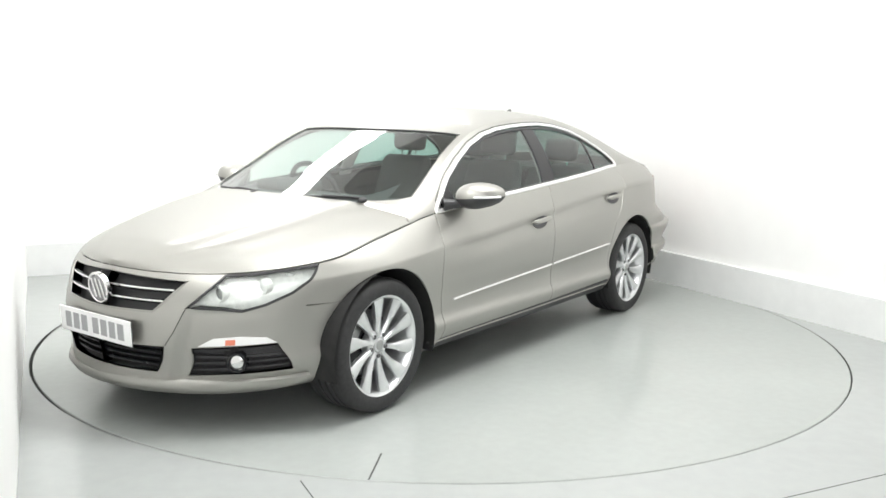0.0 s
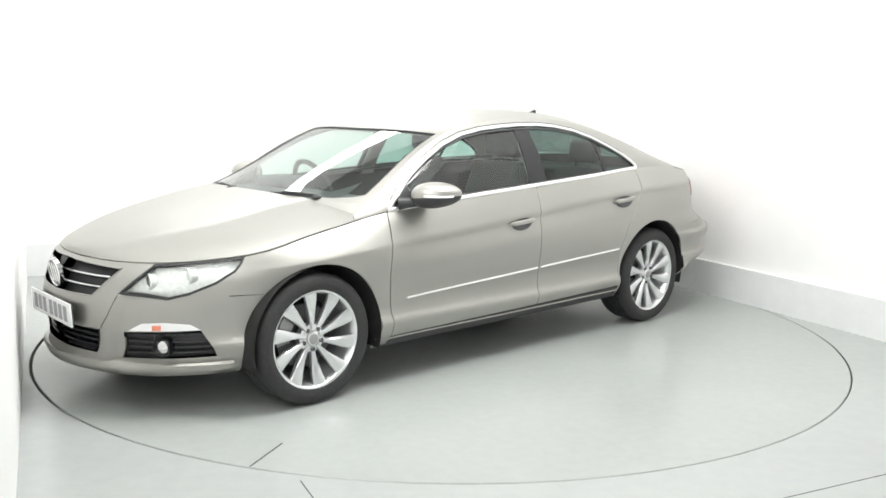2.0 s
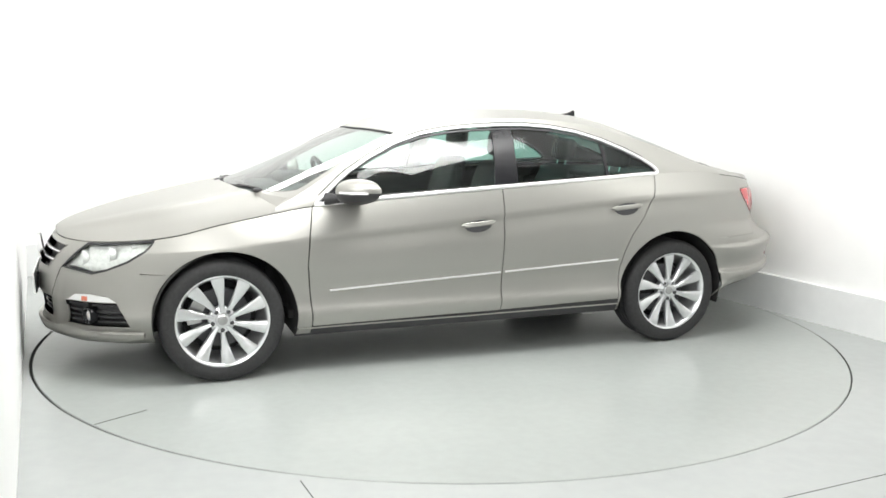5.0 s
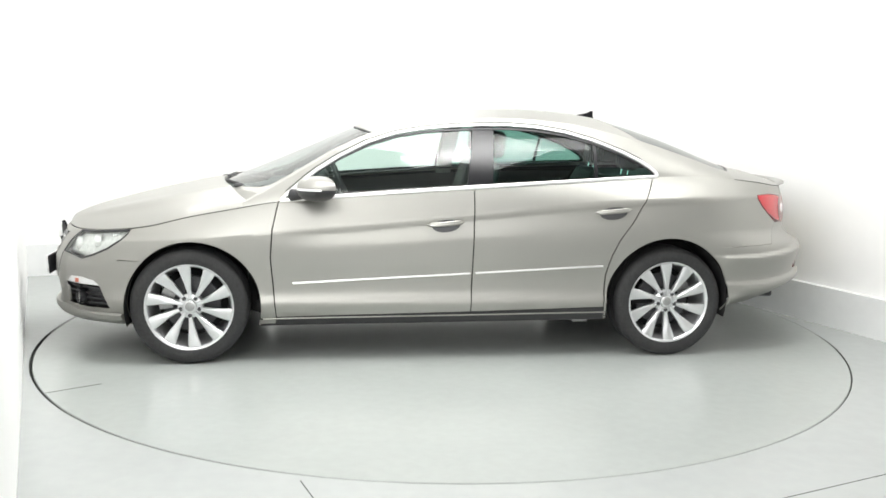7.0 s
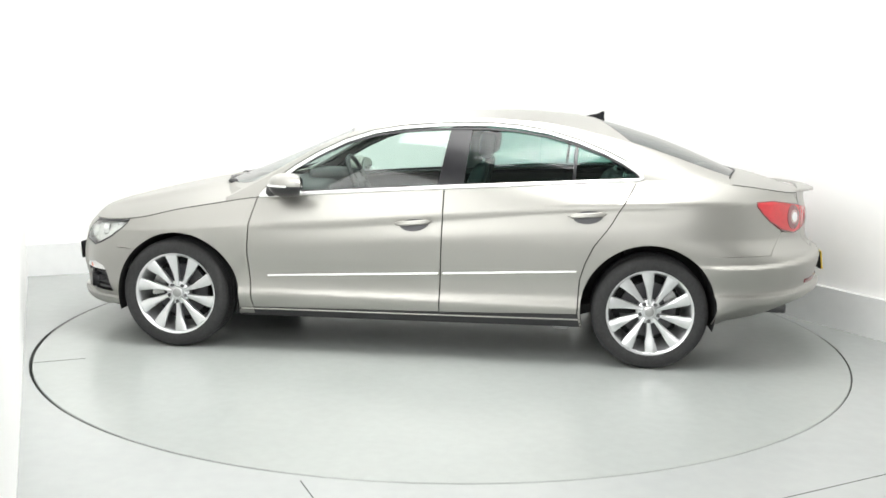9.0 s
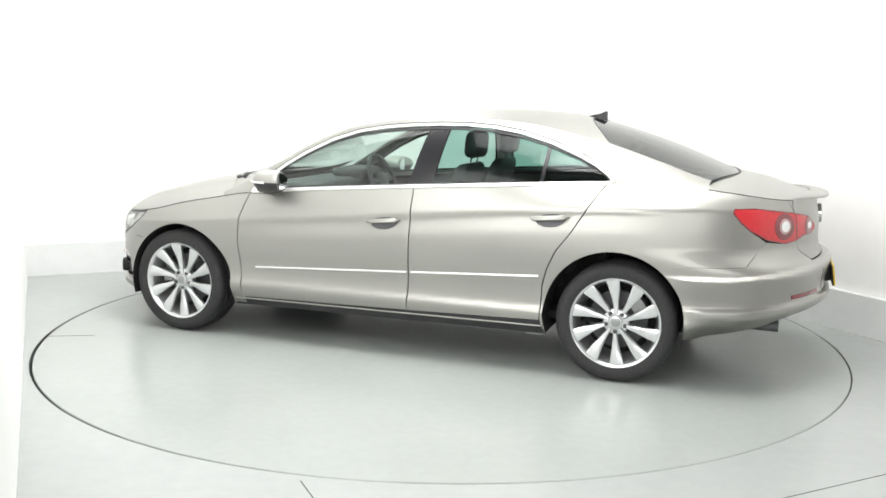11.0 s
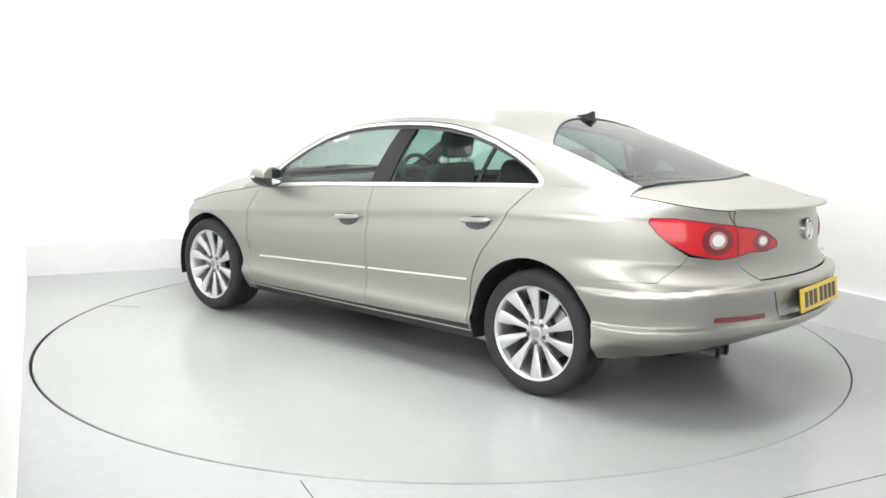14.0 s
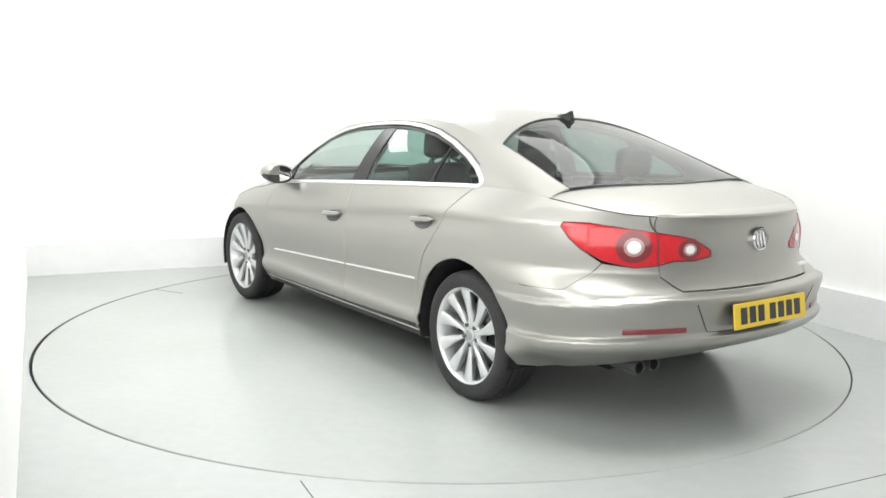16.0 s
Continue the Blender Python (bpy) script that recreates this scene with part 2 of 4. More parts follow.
def lower(s, w):
    """The outer skin below the windows. s runs from the nose over the side to the tail; along the side it equals x."""
    if s < U_FRONT:
        f = min(math.pi / 2, (U_FRONT - s) / A_FRONT)
        u = U_FRONT + (NOSE_U(w) - U_FRONT) * math.sin(f)
        v = half_width(max(u, -2.3), w) * math.sqrt(max(0.0, 1 - math.sin(f) ** N_FRONT))
        d = v - 0.355 - (w - 0.27) * 0.26
        u += 0.020 * smooth(0.0, 0.05, d) * (1 - smooth(0.08, 0.34, d)) * smooth(0.585, 0.535, w) * smooth(0.20, 0.26, w)
    elif s > U_TAIL:
        f = min(math.pi / 2, (s - U_TAIL) / A_TAIL)
        u = U_TAIL + (TAIL_U(w) - U_TAIL) * math.sin(f)
        v = half_width(min(u, 2.3), w) * math.sqrt(max(0.0, 1 - math.sin(f) ** (5.0 - 2.0 * smooth(0.60, 0.74, w))))
    else:
        u, v = s, half_width(s, w)
    return Vector((u, -v, w))


def s_of_x(u, w):
    if u < U_FRONT:
        return U_FRONT - A_FRONT * math.asin(min(1.0, (U_FRONT - u) / (U_FRONT - NOSE_U(w))))
    if u > U_TAIL:
        return U_TAIL + A_TAIL * math.asin(min(1.0, (u - U_TAIL) / (TAIL_U(w) - U_TAIL)))
    return u


def s_of_y(v, w, tail=False):
    """The place on the nose or the tail at v metres from the middle."""
    lo, hi = (U_TAIL, S_END) if tail else (S_NOSE, U_FRONT)
    for _ in range(40):
        mid = (lo + hi) / 2
        if (-lower(mid, w).y > v) == tail:
            lo = mid
        else:
            hi = mid
    return (lo + hi) / 2


RAIL_W = curve((-1.08, 0.875), (-0.98, 0.925), (-0.80, 1.025), (-0.54, 1.180), (-0.30, 1.280), (0.0, 1.335), (0.4, 1.358), (0.8, 1.332), (1.1, 1.270), (1.29, 1.218), (1.5, 1.150), (1.77, 1.062), (2.0, 1.02))
RAIL_V = curve((-1.08, 0.795), (-0.98, 0.765), (-0.80, 0.720), (-0.54, 0.665), (-0.30, 0.625), (0.0, 0.598), (0.4, 0.588), (0.8, 0.588), (1.1, 0.596), (1.29, 0.605), (1.5, 0.622), (1.77, 0.650), (2.0, 0.66))
MID_W = curve((-1.3, 0.930), (-1.0, 1.047), (-0.81, 1.127), (-0.556, 1.235), (-0.374, 1.310), (-0.19, 1.364), (0.1, 1.398), (0.4, 1.408), (0.71, 1.404), (1.04, 1.372), (1.26, 1.318), (1.49, 1.245), (1.71, 1.158), (1.9, 1.077), (2.1, 1.015))
HOOD_W = curve((-2.20, 0.695), (-2.12, 0.745), (-2.0, 0.790), (-1.9, 0.818), (-1.65, 0.882), (-1.3, 0.955), (-1.1, 0.985), (-0.9, 1.0))
BOOT_W = curve((1.6, 1.15), (1.75, 1.105), (1.9, 1.072), (2.05, 1.045), (2.2, 0.998), (2.27, 0.982), (2.315, 0.970))


def cabin_side(u, w):
    lo, hi = BELT_W(u), RAIL_W(u)
    wide = -lower(s_of_x(u, lo), lo).y
    t = min(1.15, max(-0.1, (w - lo) / max(0.02, hi - lo)))
    return Vector((u, -(wide + (RAIL_V(u) - wide) * (0.55 * t + 0.45 * t * abs(t))), w))


def cabin_top(u, k):
    """The shell over the cabin: screen, roof and rear window; k from -1 (left rail) to 1."""
    return Vector((u, k * RAIL_V(u), MID_W(u) - (MID_W(u) - RAIL_W(u)) * abs(k) ** 2.4))


def hood_top(s, k):
    p = lower(s, BELT_W(s))
    mid = max(HOOD_W(p.x), p.z)
    ridge = 0.010 * math.exp(-((abs(k) - 0.62) / 0.09) ** 2) * smooth(-2.15, -1.8, p.x)
    return Vector((p.x, -k * p.y, mid - (mid - p.z) * abs(k) ** 2.6 + ridge))


def boot_top(s, k):
    p = lower(s, BELT_W(s))
    mid = max(BOOT_W(p.x), p.z)
    return Vector((p.x, -k * p.y, mid - (mid - p.z) * abs(k) ** 3.0))


def creased(s, b):
    """The skin below the windows with its rows laid along the crease of the doors."""
    return lower(s, b + CREASE_W(s) - 0.8)


def along_crease(poly):
    out = []
    for i in range(len(poly)):
        a, b = poly[i], poly[(i + 1) % len(poly)]
        n = max(1, int(abs(b[0] - a[0]) / 0.08))
        for k in range(n):
            x, w = a[0] + (b[0] - a[0]) * k / n, a[1] + (b[1] - a[1]) * k / n
            out.append((x, w - CREASE_W(x) + 0.8))
    return out


def clip(poly, axis, val, keep_low):
    out = []
    n = len(poly)
    for i in range(n):
        a, b = poly[i], poly[(i + 1) % n]
        ia, ib = (a[axis] <= val) == keep_low or a[axis] == val, (b[axis] <= val) == keep_low or b[axis] == val
        if ia:
            out.append(a)
        if ia != ib:
            t = (val - a[axis]) / (b[axis] - a[axis])
            q = [a[0] + (b[0] - a[0]) * t, a[1] + (b[1] - a[1]) * t]
            q[axis] = val
            out.append(tuple(q))
    return out


def patch(name, surface, polys, mat, parent, label="", da=0.04, db=0.03, rim=0.014, lift=0.0, mirrored=False):
    """A skin panel: the part of a surface inside outlines given in its two coordinates, with folded edges."""
    verts, params, index, faces = [], [], {}, []
    pieces = []
    for poly in polys:
        flat = [Vector((x, y, 0)) for x, y in poly]
        pieces += [[poly[i] for i in tri] for tri in tessellate_polygon([flat])]
    for poly in pieces:
        a0, a1 = min(p[0] for p in poly), max(p[0] for p in poly)
        for i in range(math.floor(a0 / da), math.ceil(a1 / da)):
            col = clip(clip(poly, 0, i * da, False), 0, (i + 1) * da, True)
            if len(col) < 3:
                continue
            b0, b1 = min(p[1] for p in col), max(p[1] for p in col)
            for j in range(math.floor(b0 / db), math.ceil(b1 / db)):
                cell = clip(clip(col, 1, j * db, False), 1, (j + 1) * db, True)
                ids = []
                for p in cell:
                    key = (round(p[0], 4), round(p[1], 4))
                    if key not in index:
                        index[key] = len(params)
                        params.append(p)
                    if index[key] not in ids:
                        ids.append(index[key])
                if len(ids) >= 3:
                    faces.append(ids)
    normals = []
    e = 0.004
    for a, b in params:
        p = surface(a, b)
        n = (surface(a + e, b) - surface(a - e, b)).cross(surface(a, b + e) - surface(a, b - e))
        if n.length < 1e-12:
            n = p - Vector((p.x * 0.8, 0, 0.6))
        n.normalize()
        if n.dot(p - Vector((p.x * 0.8, 0, 0.62))) < 0:
            n = -n
        verts.append(p + n * lift)
        normals.append(n)
    area = lambda f: sum(((verts[f[k]] - verts[f[0]]).cross(verts[f[k + 1]] - verts[f[0]]) for k in range(1, len(f) - 1)), Vector())
    faces = [f if area(f).dot(normals[f[0]]) >= 0 else f[::-1] for f in faces if area(f).length > 1e-9]
    if rim:
        count = {}
        for f in faces:
            for k in range(len(f)):
                x, y = f[k], f[(k + 1) % len(f)]
                count.setdefault((min(x, y), max(x, y)), []).append((x, y))
        for pair in count.values():
            if len(pair) == 1:
                x, y = pair[0]
                side = (verts[y] - verts[x]).cross(normals[x])
                if side.length < 1e-9:
                    continue
                side.normalize()
                k = len(verts)
                verts += [verts[x].copy(), verts[y].copy(), verts[y] - normals[y] * rim, verts[x] - normals[x] * rim]
                bend = (side + normals[x] * 0.7).normalized()
                normals += [bend, bend, side, side]
                faces.append([k + 1, k, k + 3, k + 2])
    if mirrored:
        verts = [Vector((p.x, -p.y, p.z)) for p in verts]
        normals = [Vector((p.x, -p.y, p.z)) for p in normals]
        faces = [f[::-1] for f in faces]
    me = bpy.data.meshes.new(name)
    me.from_pydata(verts, [], faces)
    me.validate()
    me.update()
    for p in me.polygons:
        p.use_smooth = True
    if len(me.vertices) == len(normals):
        me.normals_split_custom_set_from_vertices(normals)
    return finish(name, me, mat, parent, label, angle=0)


# ---- the studio ----
TABLE_R = 2.429
HOLE_X = -0.005  # the turntable sits a little off the middle of its hole
BACK_A, BACK_B = Vector((-3.37, 1.43)), Vector((0.95, 3.42))
RIGHT_A, RIGHT_B = Vector((0.95, 3.42)), Vector((4.55, -3.60))
LEFT_A, LEFT_B = Vector((-3.37, 1.43)), Vector((-0.62, -4.60))


def upright(name, a, b, z0, z1, thick, mat, label, category, out):
    d = (b - a).normalized()
    n = Vector((-d.y, d.x)) * out
    bm = bmesh.new()
    q = [a, b, b + n * thick, a + n * thick]
    lo = [bm.verts.new((p.x, p.y, z0)) for p in q]
    hi = [bm.verts.new((p.x, p.y, z1)) for p in q]
    bm.faces.new(lo)
    bm.faces.new(hi)
    for i in range(4):
        bm.faces.new((lo[i], lo[(i + 1) % 4], hi[(i + 1) % 4], hi[i]))
    return tagged(part(name, bm, mat), label, category, kind="structure")


def build_studio():
    bm = bmesh.new()
    for r0, r1 in ((TABLE_R + 0.011, 2.6), (2.6, 14.0)):
        n = 160
        ring = [[bm.verts.new((HOLE_X + r * math.cos(2 * math.pi * k / n), r * math.sin(2 * math.pi * k / n), 0)) for k in range(n)] for r in (r0, r1)]
        for k in range(n):
            bm.faces.new((ring[0][k], ring[0][(k + 1) % n], ring[1][(k + 1) % n], ring[1][k]))
    bmesh.ops.remove_doubles(bm, verts=bm.verts, dist=1e-4)
    tagged(part("floor", bm, FLOOR), "pale grey painted studio floor with a faint sheen", "floor", kind="structure")
    bm = lathe([(TABLE_R - 0.05, -0.03), (TABLE_R + 0.05, -0.03)], 160, "z")
    tagged(part("trim", bm, JOINT), "dark gap round the sunken turntable", "gap", kind="structure")
    for a, b in (((1.10, -2.595), (3.6, -1.39)), ((-0.53, -2.43), (-0.33, -2.85))):
        a, b = Vector(a), Vector(b)
        bm = sweep([(a.x, a.y, 0.0), (b.x, b.y, 0.0)], (0, 0, 1), 0.0024, 0.0010)
        tagged(part("trim", bm, JOINT), "thin dark joint between floor panels", "joint", kind="structure")
    # low upstands and the white walls that rise behind them
    upright("upstand_back", BACK_A, BACK_B, 0, 0.26, 0.05, UPSTAND, "low pale grey upstand at the foot of the wall", "upstand", 1)
    upright("upstand_right", RIGHT_A, RIGHT_B, 0, 0.26, 0.05, UPSTAND, "low pale grey upstand at the foot of the wall", "upstand", 1)
    d = (BACK_B - BACK_A).normalized()
    nb = Vector((-d.y, d.x)) * 0.05
    d = (RIGHT_B - RIGHT_A).normalized()
    nr = Vector((-d.y, d.x)) * 0.05
    upright("wall_back", BACK_A + nb + (BACK_A - BACK_B) * 0.03, BACK_B + nb + (BACK_B - BACK_A) * 0.02, 0, 4.6, 0.1, WALL, "blank white studio wall", "wall", 1)
    upright("wall_right", RIGHT_A + nr + (RIGHT_A - RIGHT_B) * 0.04, RIGHT_B + nr, 0, 4.6, 0.1, WALL, "blank white studio wall", "wall", 1)
    upright("wall_left", LEFT_A + (LEFT_A - LEFT_B) * 0.05, LEFT_B, 0, 4.6, 0.1, WALL, "blank white studio wall beside the turntable", "wall", -1)
    upright("wall_near_left", LEFT_B, Vector((-3.2, -8.2)), 0, 4.6, 0.1, BACKROOM, "plain grey studio wall", "wall", -1)
    upright("wall_front", Vector((-3.2, -8.2)), Vector((5.0, -8.2)), 0, 4.6, 0.1, BACKROOM, "plain grey studio wall", "wall", -1)
    upright("wall_near_right", Vector((5.0, -8.2)), RIGHT_B + nr, 0, 4.6, 0.1, BACKROOM, "plain grey studio wall", "wall", -1)
    tagged(part("ceiling", boxes(((-6, -9, 4.6), (7, 5, 4.7))), CEILING), "plain pale studio ceiling", "ceiling", kind="structure")


build_studio()


def build_turntable():
    root = new("turntable")
    tagged(root, "large round grey painted turntable set flush in the floor", "turntable")
    n = 160
    seam = math.atan2(-1.334 + 0.141, -1.982 - 0.130)
    part("deck_plate", lathe([(0, 0.0), (TABLE_R * 0.5, 0.0), (TABLE_R - 0.004, 0.0), (TABLE_R, -0.004), (TABLE_R, -0.025), (0, -0.025)], n, "z"), DECK, root)
    c, s = math.cos(seam), math.sin(seam)
    bar = sweep([(r * c, r * s, -0.0005) for r in (2.16, 2.25, 2.34, TABLE_R - 0.006)], (0, 0, 1), 0.004, 0.0016)
    part("deck_seam", bar, JOINT, root, "dark seam between the deck plates")
    return root


table = build_turntable()

# ---- the car ----
car = new("car")
tagged(car, "champagne grey metallic four-door coupe saloon with silver alloy wheels", "car")
S = s_of_x


def sx(*pairs):
    return [(S(x, w), w) for x, w in pairs]


def sy(*pairs, tail=False):
    return [(s_of_y(v, w, tail), w) for v, w in pairs]


def arch(front, a0, a1, grow=0.0, n=26):
    cx, cw, r = (-1.335, 0.315, 0.365) if front else (1.340, 0.330, 0.368)
    out = []
    for i in range(n + 1):
        a = radians(a0 + (a1 - a0) * i / n)
        x, w = cx + (r + grow) * math.cos(a), cw + (r + grow) * math.sin(a)
        out.append((S(x, w), w))
    return out


def belt(x0, x1, n=16, drop=0.0):
    out = []
    for i in range(n + 1):
        x = x0 + (x1 - x0) * i / n
        out.append((S(x, BELT_W(x)), BELT_W(S(x, BELT_W(x))) - drop))
    return out


def belt_s(s0, s1, n=16, drop=0.0):
    return [(s0 + (s1 - s0) * i / n, BELT_W(s0 + (s1 - s0) * i / n) - drop) for i in range(n + 1)]


G = 0.0035
DOOR_FRONT = [(-0.891, 0.257), (-0.905, 0.429), (-0.918, 0.589), (-0.906, 0.748), (-0.876, 0.888)]
DOOR_REAR = [(0.957, 0.302), (0.965, 0.491), (0.992, 0.59), (1.035, 0.684), (1.109, 0.781), (1.196, 0.925), (1.262, 1.033)]
LAMP_LOW = [(-2.04, 0.558), (-1.98, 0.550), (-1.90, 0.575), (-1.80, 0.622), (-1.72, 0.675), (-1.672, 0.728)]
LAMP_IN_LOW, LAMP_IN_TOP = (0.437, 0.561), (0.535, 0.696)
REAR_SEAM = [(1.545, 0.643), (1.75, 0.646), (1.985, 0.655), (2.035, 0.722), (2.065, 0.768)]


def group(name, label="", parent=None):
    ob = new(name)
    ob.parent = parent or car
    if label:
        tagged(ob, label)
    return ob


def disc(cs, cw, rs, rw, n=24):
    return [(cs + rs * math.cos(2 * math.pi * i / n), cw + rw * math.sin(2 * math.pi * i / n)) for i in range(n)]


def flipped(m):
    return lambda p: Vector((p[0], p[1] * m, p[2]))


def normal_at(surface, a, b):
    e = 0.004
    n = (surface(a + e, b) - surface(a - e, b)).cross(surface(a, b + e) - surface(a, b - e)).normalized()
    p = surface(a, b)
    return n if n.dot(p - Vector((p.x * 0.8, 0, 0.62))) > 0 else -n


def seal(name, surface, outline, m, half, thick, mat, parent, label="", lift=0.0, per=5, closed=True):
    fine = []
    n = len(outline)
    for i in range(n if closed else n - 1):
        a, b = outline[i], outline[(i + 1) % n]
        for k in range(per):
            fine.append((a[0] + (b[0] - a[0]) * k / per, a[1] + (b[1] - a[1]) * k / per))
    if not closed:
        fine.append(outline[-1])
    f = flipped(m)
    ups = [normal_at(surface, *q) for q in fine]
    return part(name, sweep([f(surface(*q) + u * lift) for q, u in zip(fine, ups)], [f(u) for u in ups], half, thick, closed=closed), mat, parent, label)


def panels(mirrored):
    def skin(name, polys, label="", mat=PAINT, surface=lower, **kw):
        return patch(name, surface, polys, mat, car, label, mirrored=mirrored, **kw)

    # front wing
    skin("front_wing", [along_crease(belt(-0.876 - G, -1.655, 20, 0.004) + sx((-1.668, 0.728), (-1.717, 0.672), (-1.80, 0.617), (-1.76, 0.566)) + arch(True, 137, -18, 0, 40) + sx((-0.893 - G, 0.20)) + sx(*[(x - G, w) for x, w in DOOR_FRONT]))], surface=creased, db=0.02)
    # doors
    skin("front_door", [along_crease(sx(*[(x + G, w) for x, w in DOOR_FRONT[::-1]]) + sx((0.19 - G, 0.281), (0.203 - G, 0.90)) + belt(0.204 - G, -0.876 + G, 20, 0.004))], surface=creased, db=0.02)
    skin("rear_door", [along_crease(sx((0.203 + G, 0.90), (0.19 + G, 0.281)) + sx(*[(x - G, w) for x, w in DOOR_REAR]) + belt(1.262 - G, 0.204 + G, 20, 0.004))], surface=creased, db=0.02)
    skin("sill", [sx((-0.98, 0.195), (0.985, 0.215), (0.975, 0.294), (0.19, 0.274), (-0.88, 0.250), (-0.98, 0.25))], "black sill under the doors", BLACK)
    # rear quarter
    s_boot = s_of_y(0.534, 0.965, True)
    quarter = sx(*[(x + G, w) for x, w in DOOR_REAR[::-1]]) + sx((0.975, 0.22)) + arch(False, 197, 57.5, 0, 36)
    quarter += sx(*[(x - 0.001, w + 0.001) for x, w in REAR_SEAM[1:]]) + sx((1.99, 0.824), (1.945, 0.864), (1.902, 0.917), (1.904, 0.937), (2.0, 0.939))
    quarter += sy((0.60, 0.920), (0.519, 0.908), tail=True) + belt_s(s_boot, 1.262 + G, 24)
    skin("rear_quarter", [along_crease(quarter)], surface=creased, db=0.02)
    # bumpers
    lamp_low = sx(*[(x, w - 0.005) for x, w in LAMP_LOW])
    p1 = [(S_NOSE, 0.686), (S_NOSE, 0.698)] + belt_s(S_NOSE + 0.05, s_of_y(LAMP_IN_TOP[0], 0.70), 8, 0.003) + sy((0.43, 0.561), (0.31, 0.54), (0.415, 0.672))
    p2 = [(S_NOSE, 0.395), (S_NOSE, 0.535)] + sy((0.31, 0.54), (0.43, 0.561)) + lamp_low[:-1] + sx((-1.752, 0.560)) + arch(True, 137.5, 165, 0, 10) + sx((-1.86, 0.41)) + sy((0.45, 0.39), (0.36, 0.395))
    p3 = sy((0.36, 0.395), (0.45, 0.39), (0.42, 0.262), (0.31, 0.275))
    p4 = sx((-1.86, 0.41)) + arch(True, 165, 187, 0, 8) + sx((-1.80, 0.285))
    p5 = [(S_NOSE, 0.275)] + sy((0.31, 0.275), (0.42, 0.262)) + sx((-1.80, 0.285)) + arch(True, 187, 199, 0, 5) + sx((-1.80, 0.178)) + [(S_NOSE, 0.178)]
    skin("front_bumper", [p1, p2, p3, p4, p5], da=0.025, db=0.025)
    rear = arch(False, 57, -12, 0, 24) + sx((1.75, 0.245), (2.0, 0.295), (2.2, 0.335)) + [(S_END, 0.350), (S_END, 0.657)] + sy((0.447, 0.657), (0.511, 0.717), (0.514, 0.764), (0.60, 0.753), tail=True)
    rear += sx(*[(x + 0.001, w - 0.001) for x, w in REAR_SEAM[::-1]])
    skin("rear_bumper", [rear], surface=lambda s, w: bumper(s, w), db=0.01)
    # cabin side: pillars and roof edge
    rail = [(u, RAIL_W(u)) for u in [-1.07 + 2.845 * i / 50 for i in range(51)]]
    side = rail + [(u, BELT_W(u)) for u in (1.775, 1.6, 1.45, 1.32)] + DLO[::-1] + [(u, BELT_W(u)) for u in (-0.90, -0.98, -1.07)]
    skin("roof_side", [side], "body-coloured pillar and roof edge above the windows", surface=cabin_side, db=0.02)
    # glass
    low = lambda u: BELT_W(u) + 0.004
    top = [p for p in DLO]

    def span(x0, x1, lean0, lean1):
        """The window outline between two leaning lines x = x0 + lean * (w - 1)."""
        line = lambda x, l, w: x + l * (w - 1.0)
        up = [p for p in top if p[0] > line(x0, lean0, p[1]) and p[0] < line(x1, lean1, p[1])]
        fine = [(up[0][0] + (up[-1][0] - up[0][0]) * i / 12, 0) for i in range(13)]
        out = list(up)
        if x1 < 1.2:
            w = DLO_TOP(line(x1, lean1, 1.28))
            out.append((line(x1, lean1, w), w))
            out.append((line(x1, lean1, low(x1)), low(x1)))
        if x0 > -0.8:
            w = DLO_TOP(line(x0, lean0, 1.28))
            out.append((line(x0, lean0, low(x0)), low(x0)))
            out.append((line(x0, lean0, w), w))
        return out

    f = skin("front_window", [span(-9, 0.165, 0, 0.17)], "green-tinted front side window", FRONT_GLASS, cabin_side, lift=-0.010, rim=0)
    r = skin("rear_window_side", [span(0.312, 0.905, 0.10, 0.08)], "dark privacy glass of the rear door", PRIVACY, cabin_side, lift=-0.010, rim=0)
    q = skin("quarter_window", [span(0.925, 9, 0.08, 0)], "small dark privacy quarter glass", PRIVACY, cabin_side, lift=-0.010, rim=0)
    skin("door_pillar", [span(0.167, 0.310, 0.17, 0.10)], "gloss black door pillar", GLOSS_BLACK, cabin_side, lift=-0.006)
    skin("window_divider", [span(0.905, 0.925, 0.08, 0.08)], "black bar between door glass and quarter glass", GLOSS_BLACK, cabin_side, lift=-0.006)
    # chrome round the side windows
    ring = list(DLO) + [(u, BELT_W(u) + 0.001) for u in (1.15, 0.9, 0.6, 0.2, -0.2, -0.54, -0.75)]
    fine = []
    for i in range(len(ring)):
        a, b = ring[i], ring[(i + 1) % len(ring)]
        for k in range(4):
            fine.append((a[0] + (b[0] - a[0]) * k / 4, a[1] + (b[1] - a[1]) * k / 4))
    m = -1 if mirrored else 1
    flip = lambda p: Vector((p.x, p.y * m, p.z))
    seal("window_surround", cabin_side, fine, m, 0.011, 0.008, BRIGHT, car, "bright strip round the side windows", per=1)
    outer = [(a + (a - 0.25) * 0.011, b + 0.0145) for a, b in list(DLO)[1:17]]
    seal("roof_gap", cabin_side, outer, m, 0.003, 0.002, JOINT, car, "dark gap above the bright strip", per=3, closed=False)
    inner = [(a + (0.25 - a) * 0.014, b + (1.1 - b) * 0.08) for a, b in fine]
    seal("window_seal", cabin_side, inner, m, 0.009, 0.005, BLACK, car, "black rubber seal inside the bright strip", lift=-0.007, per=1)
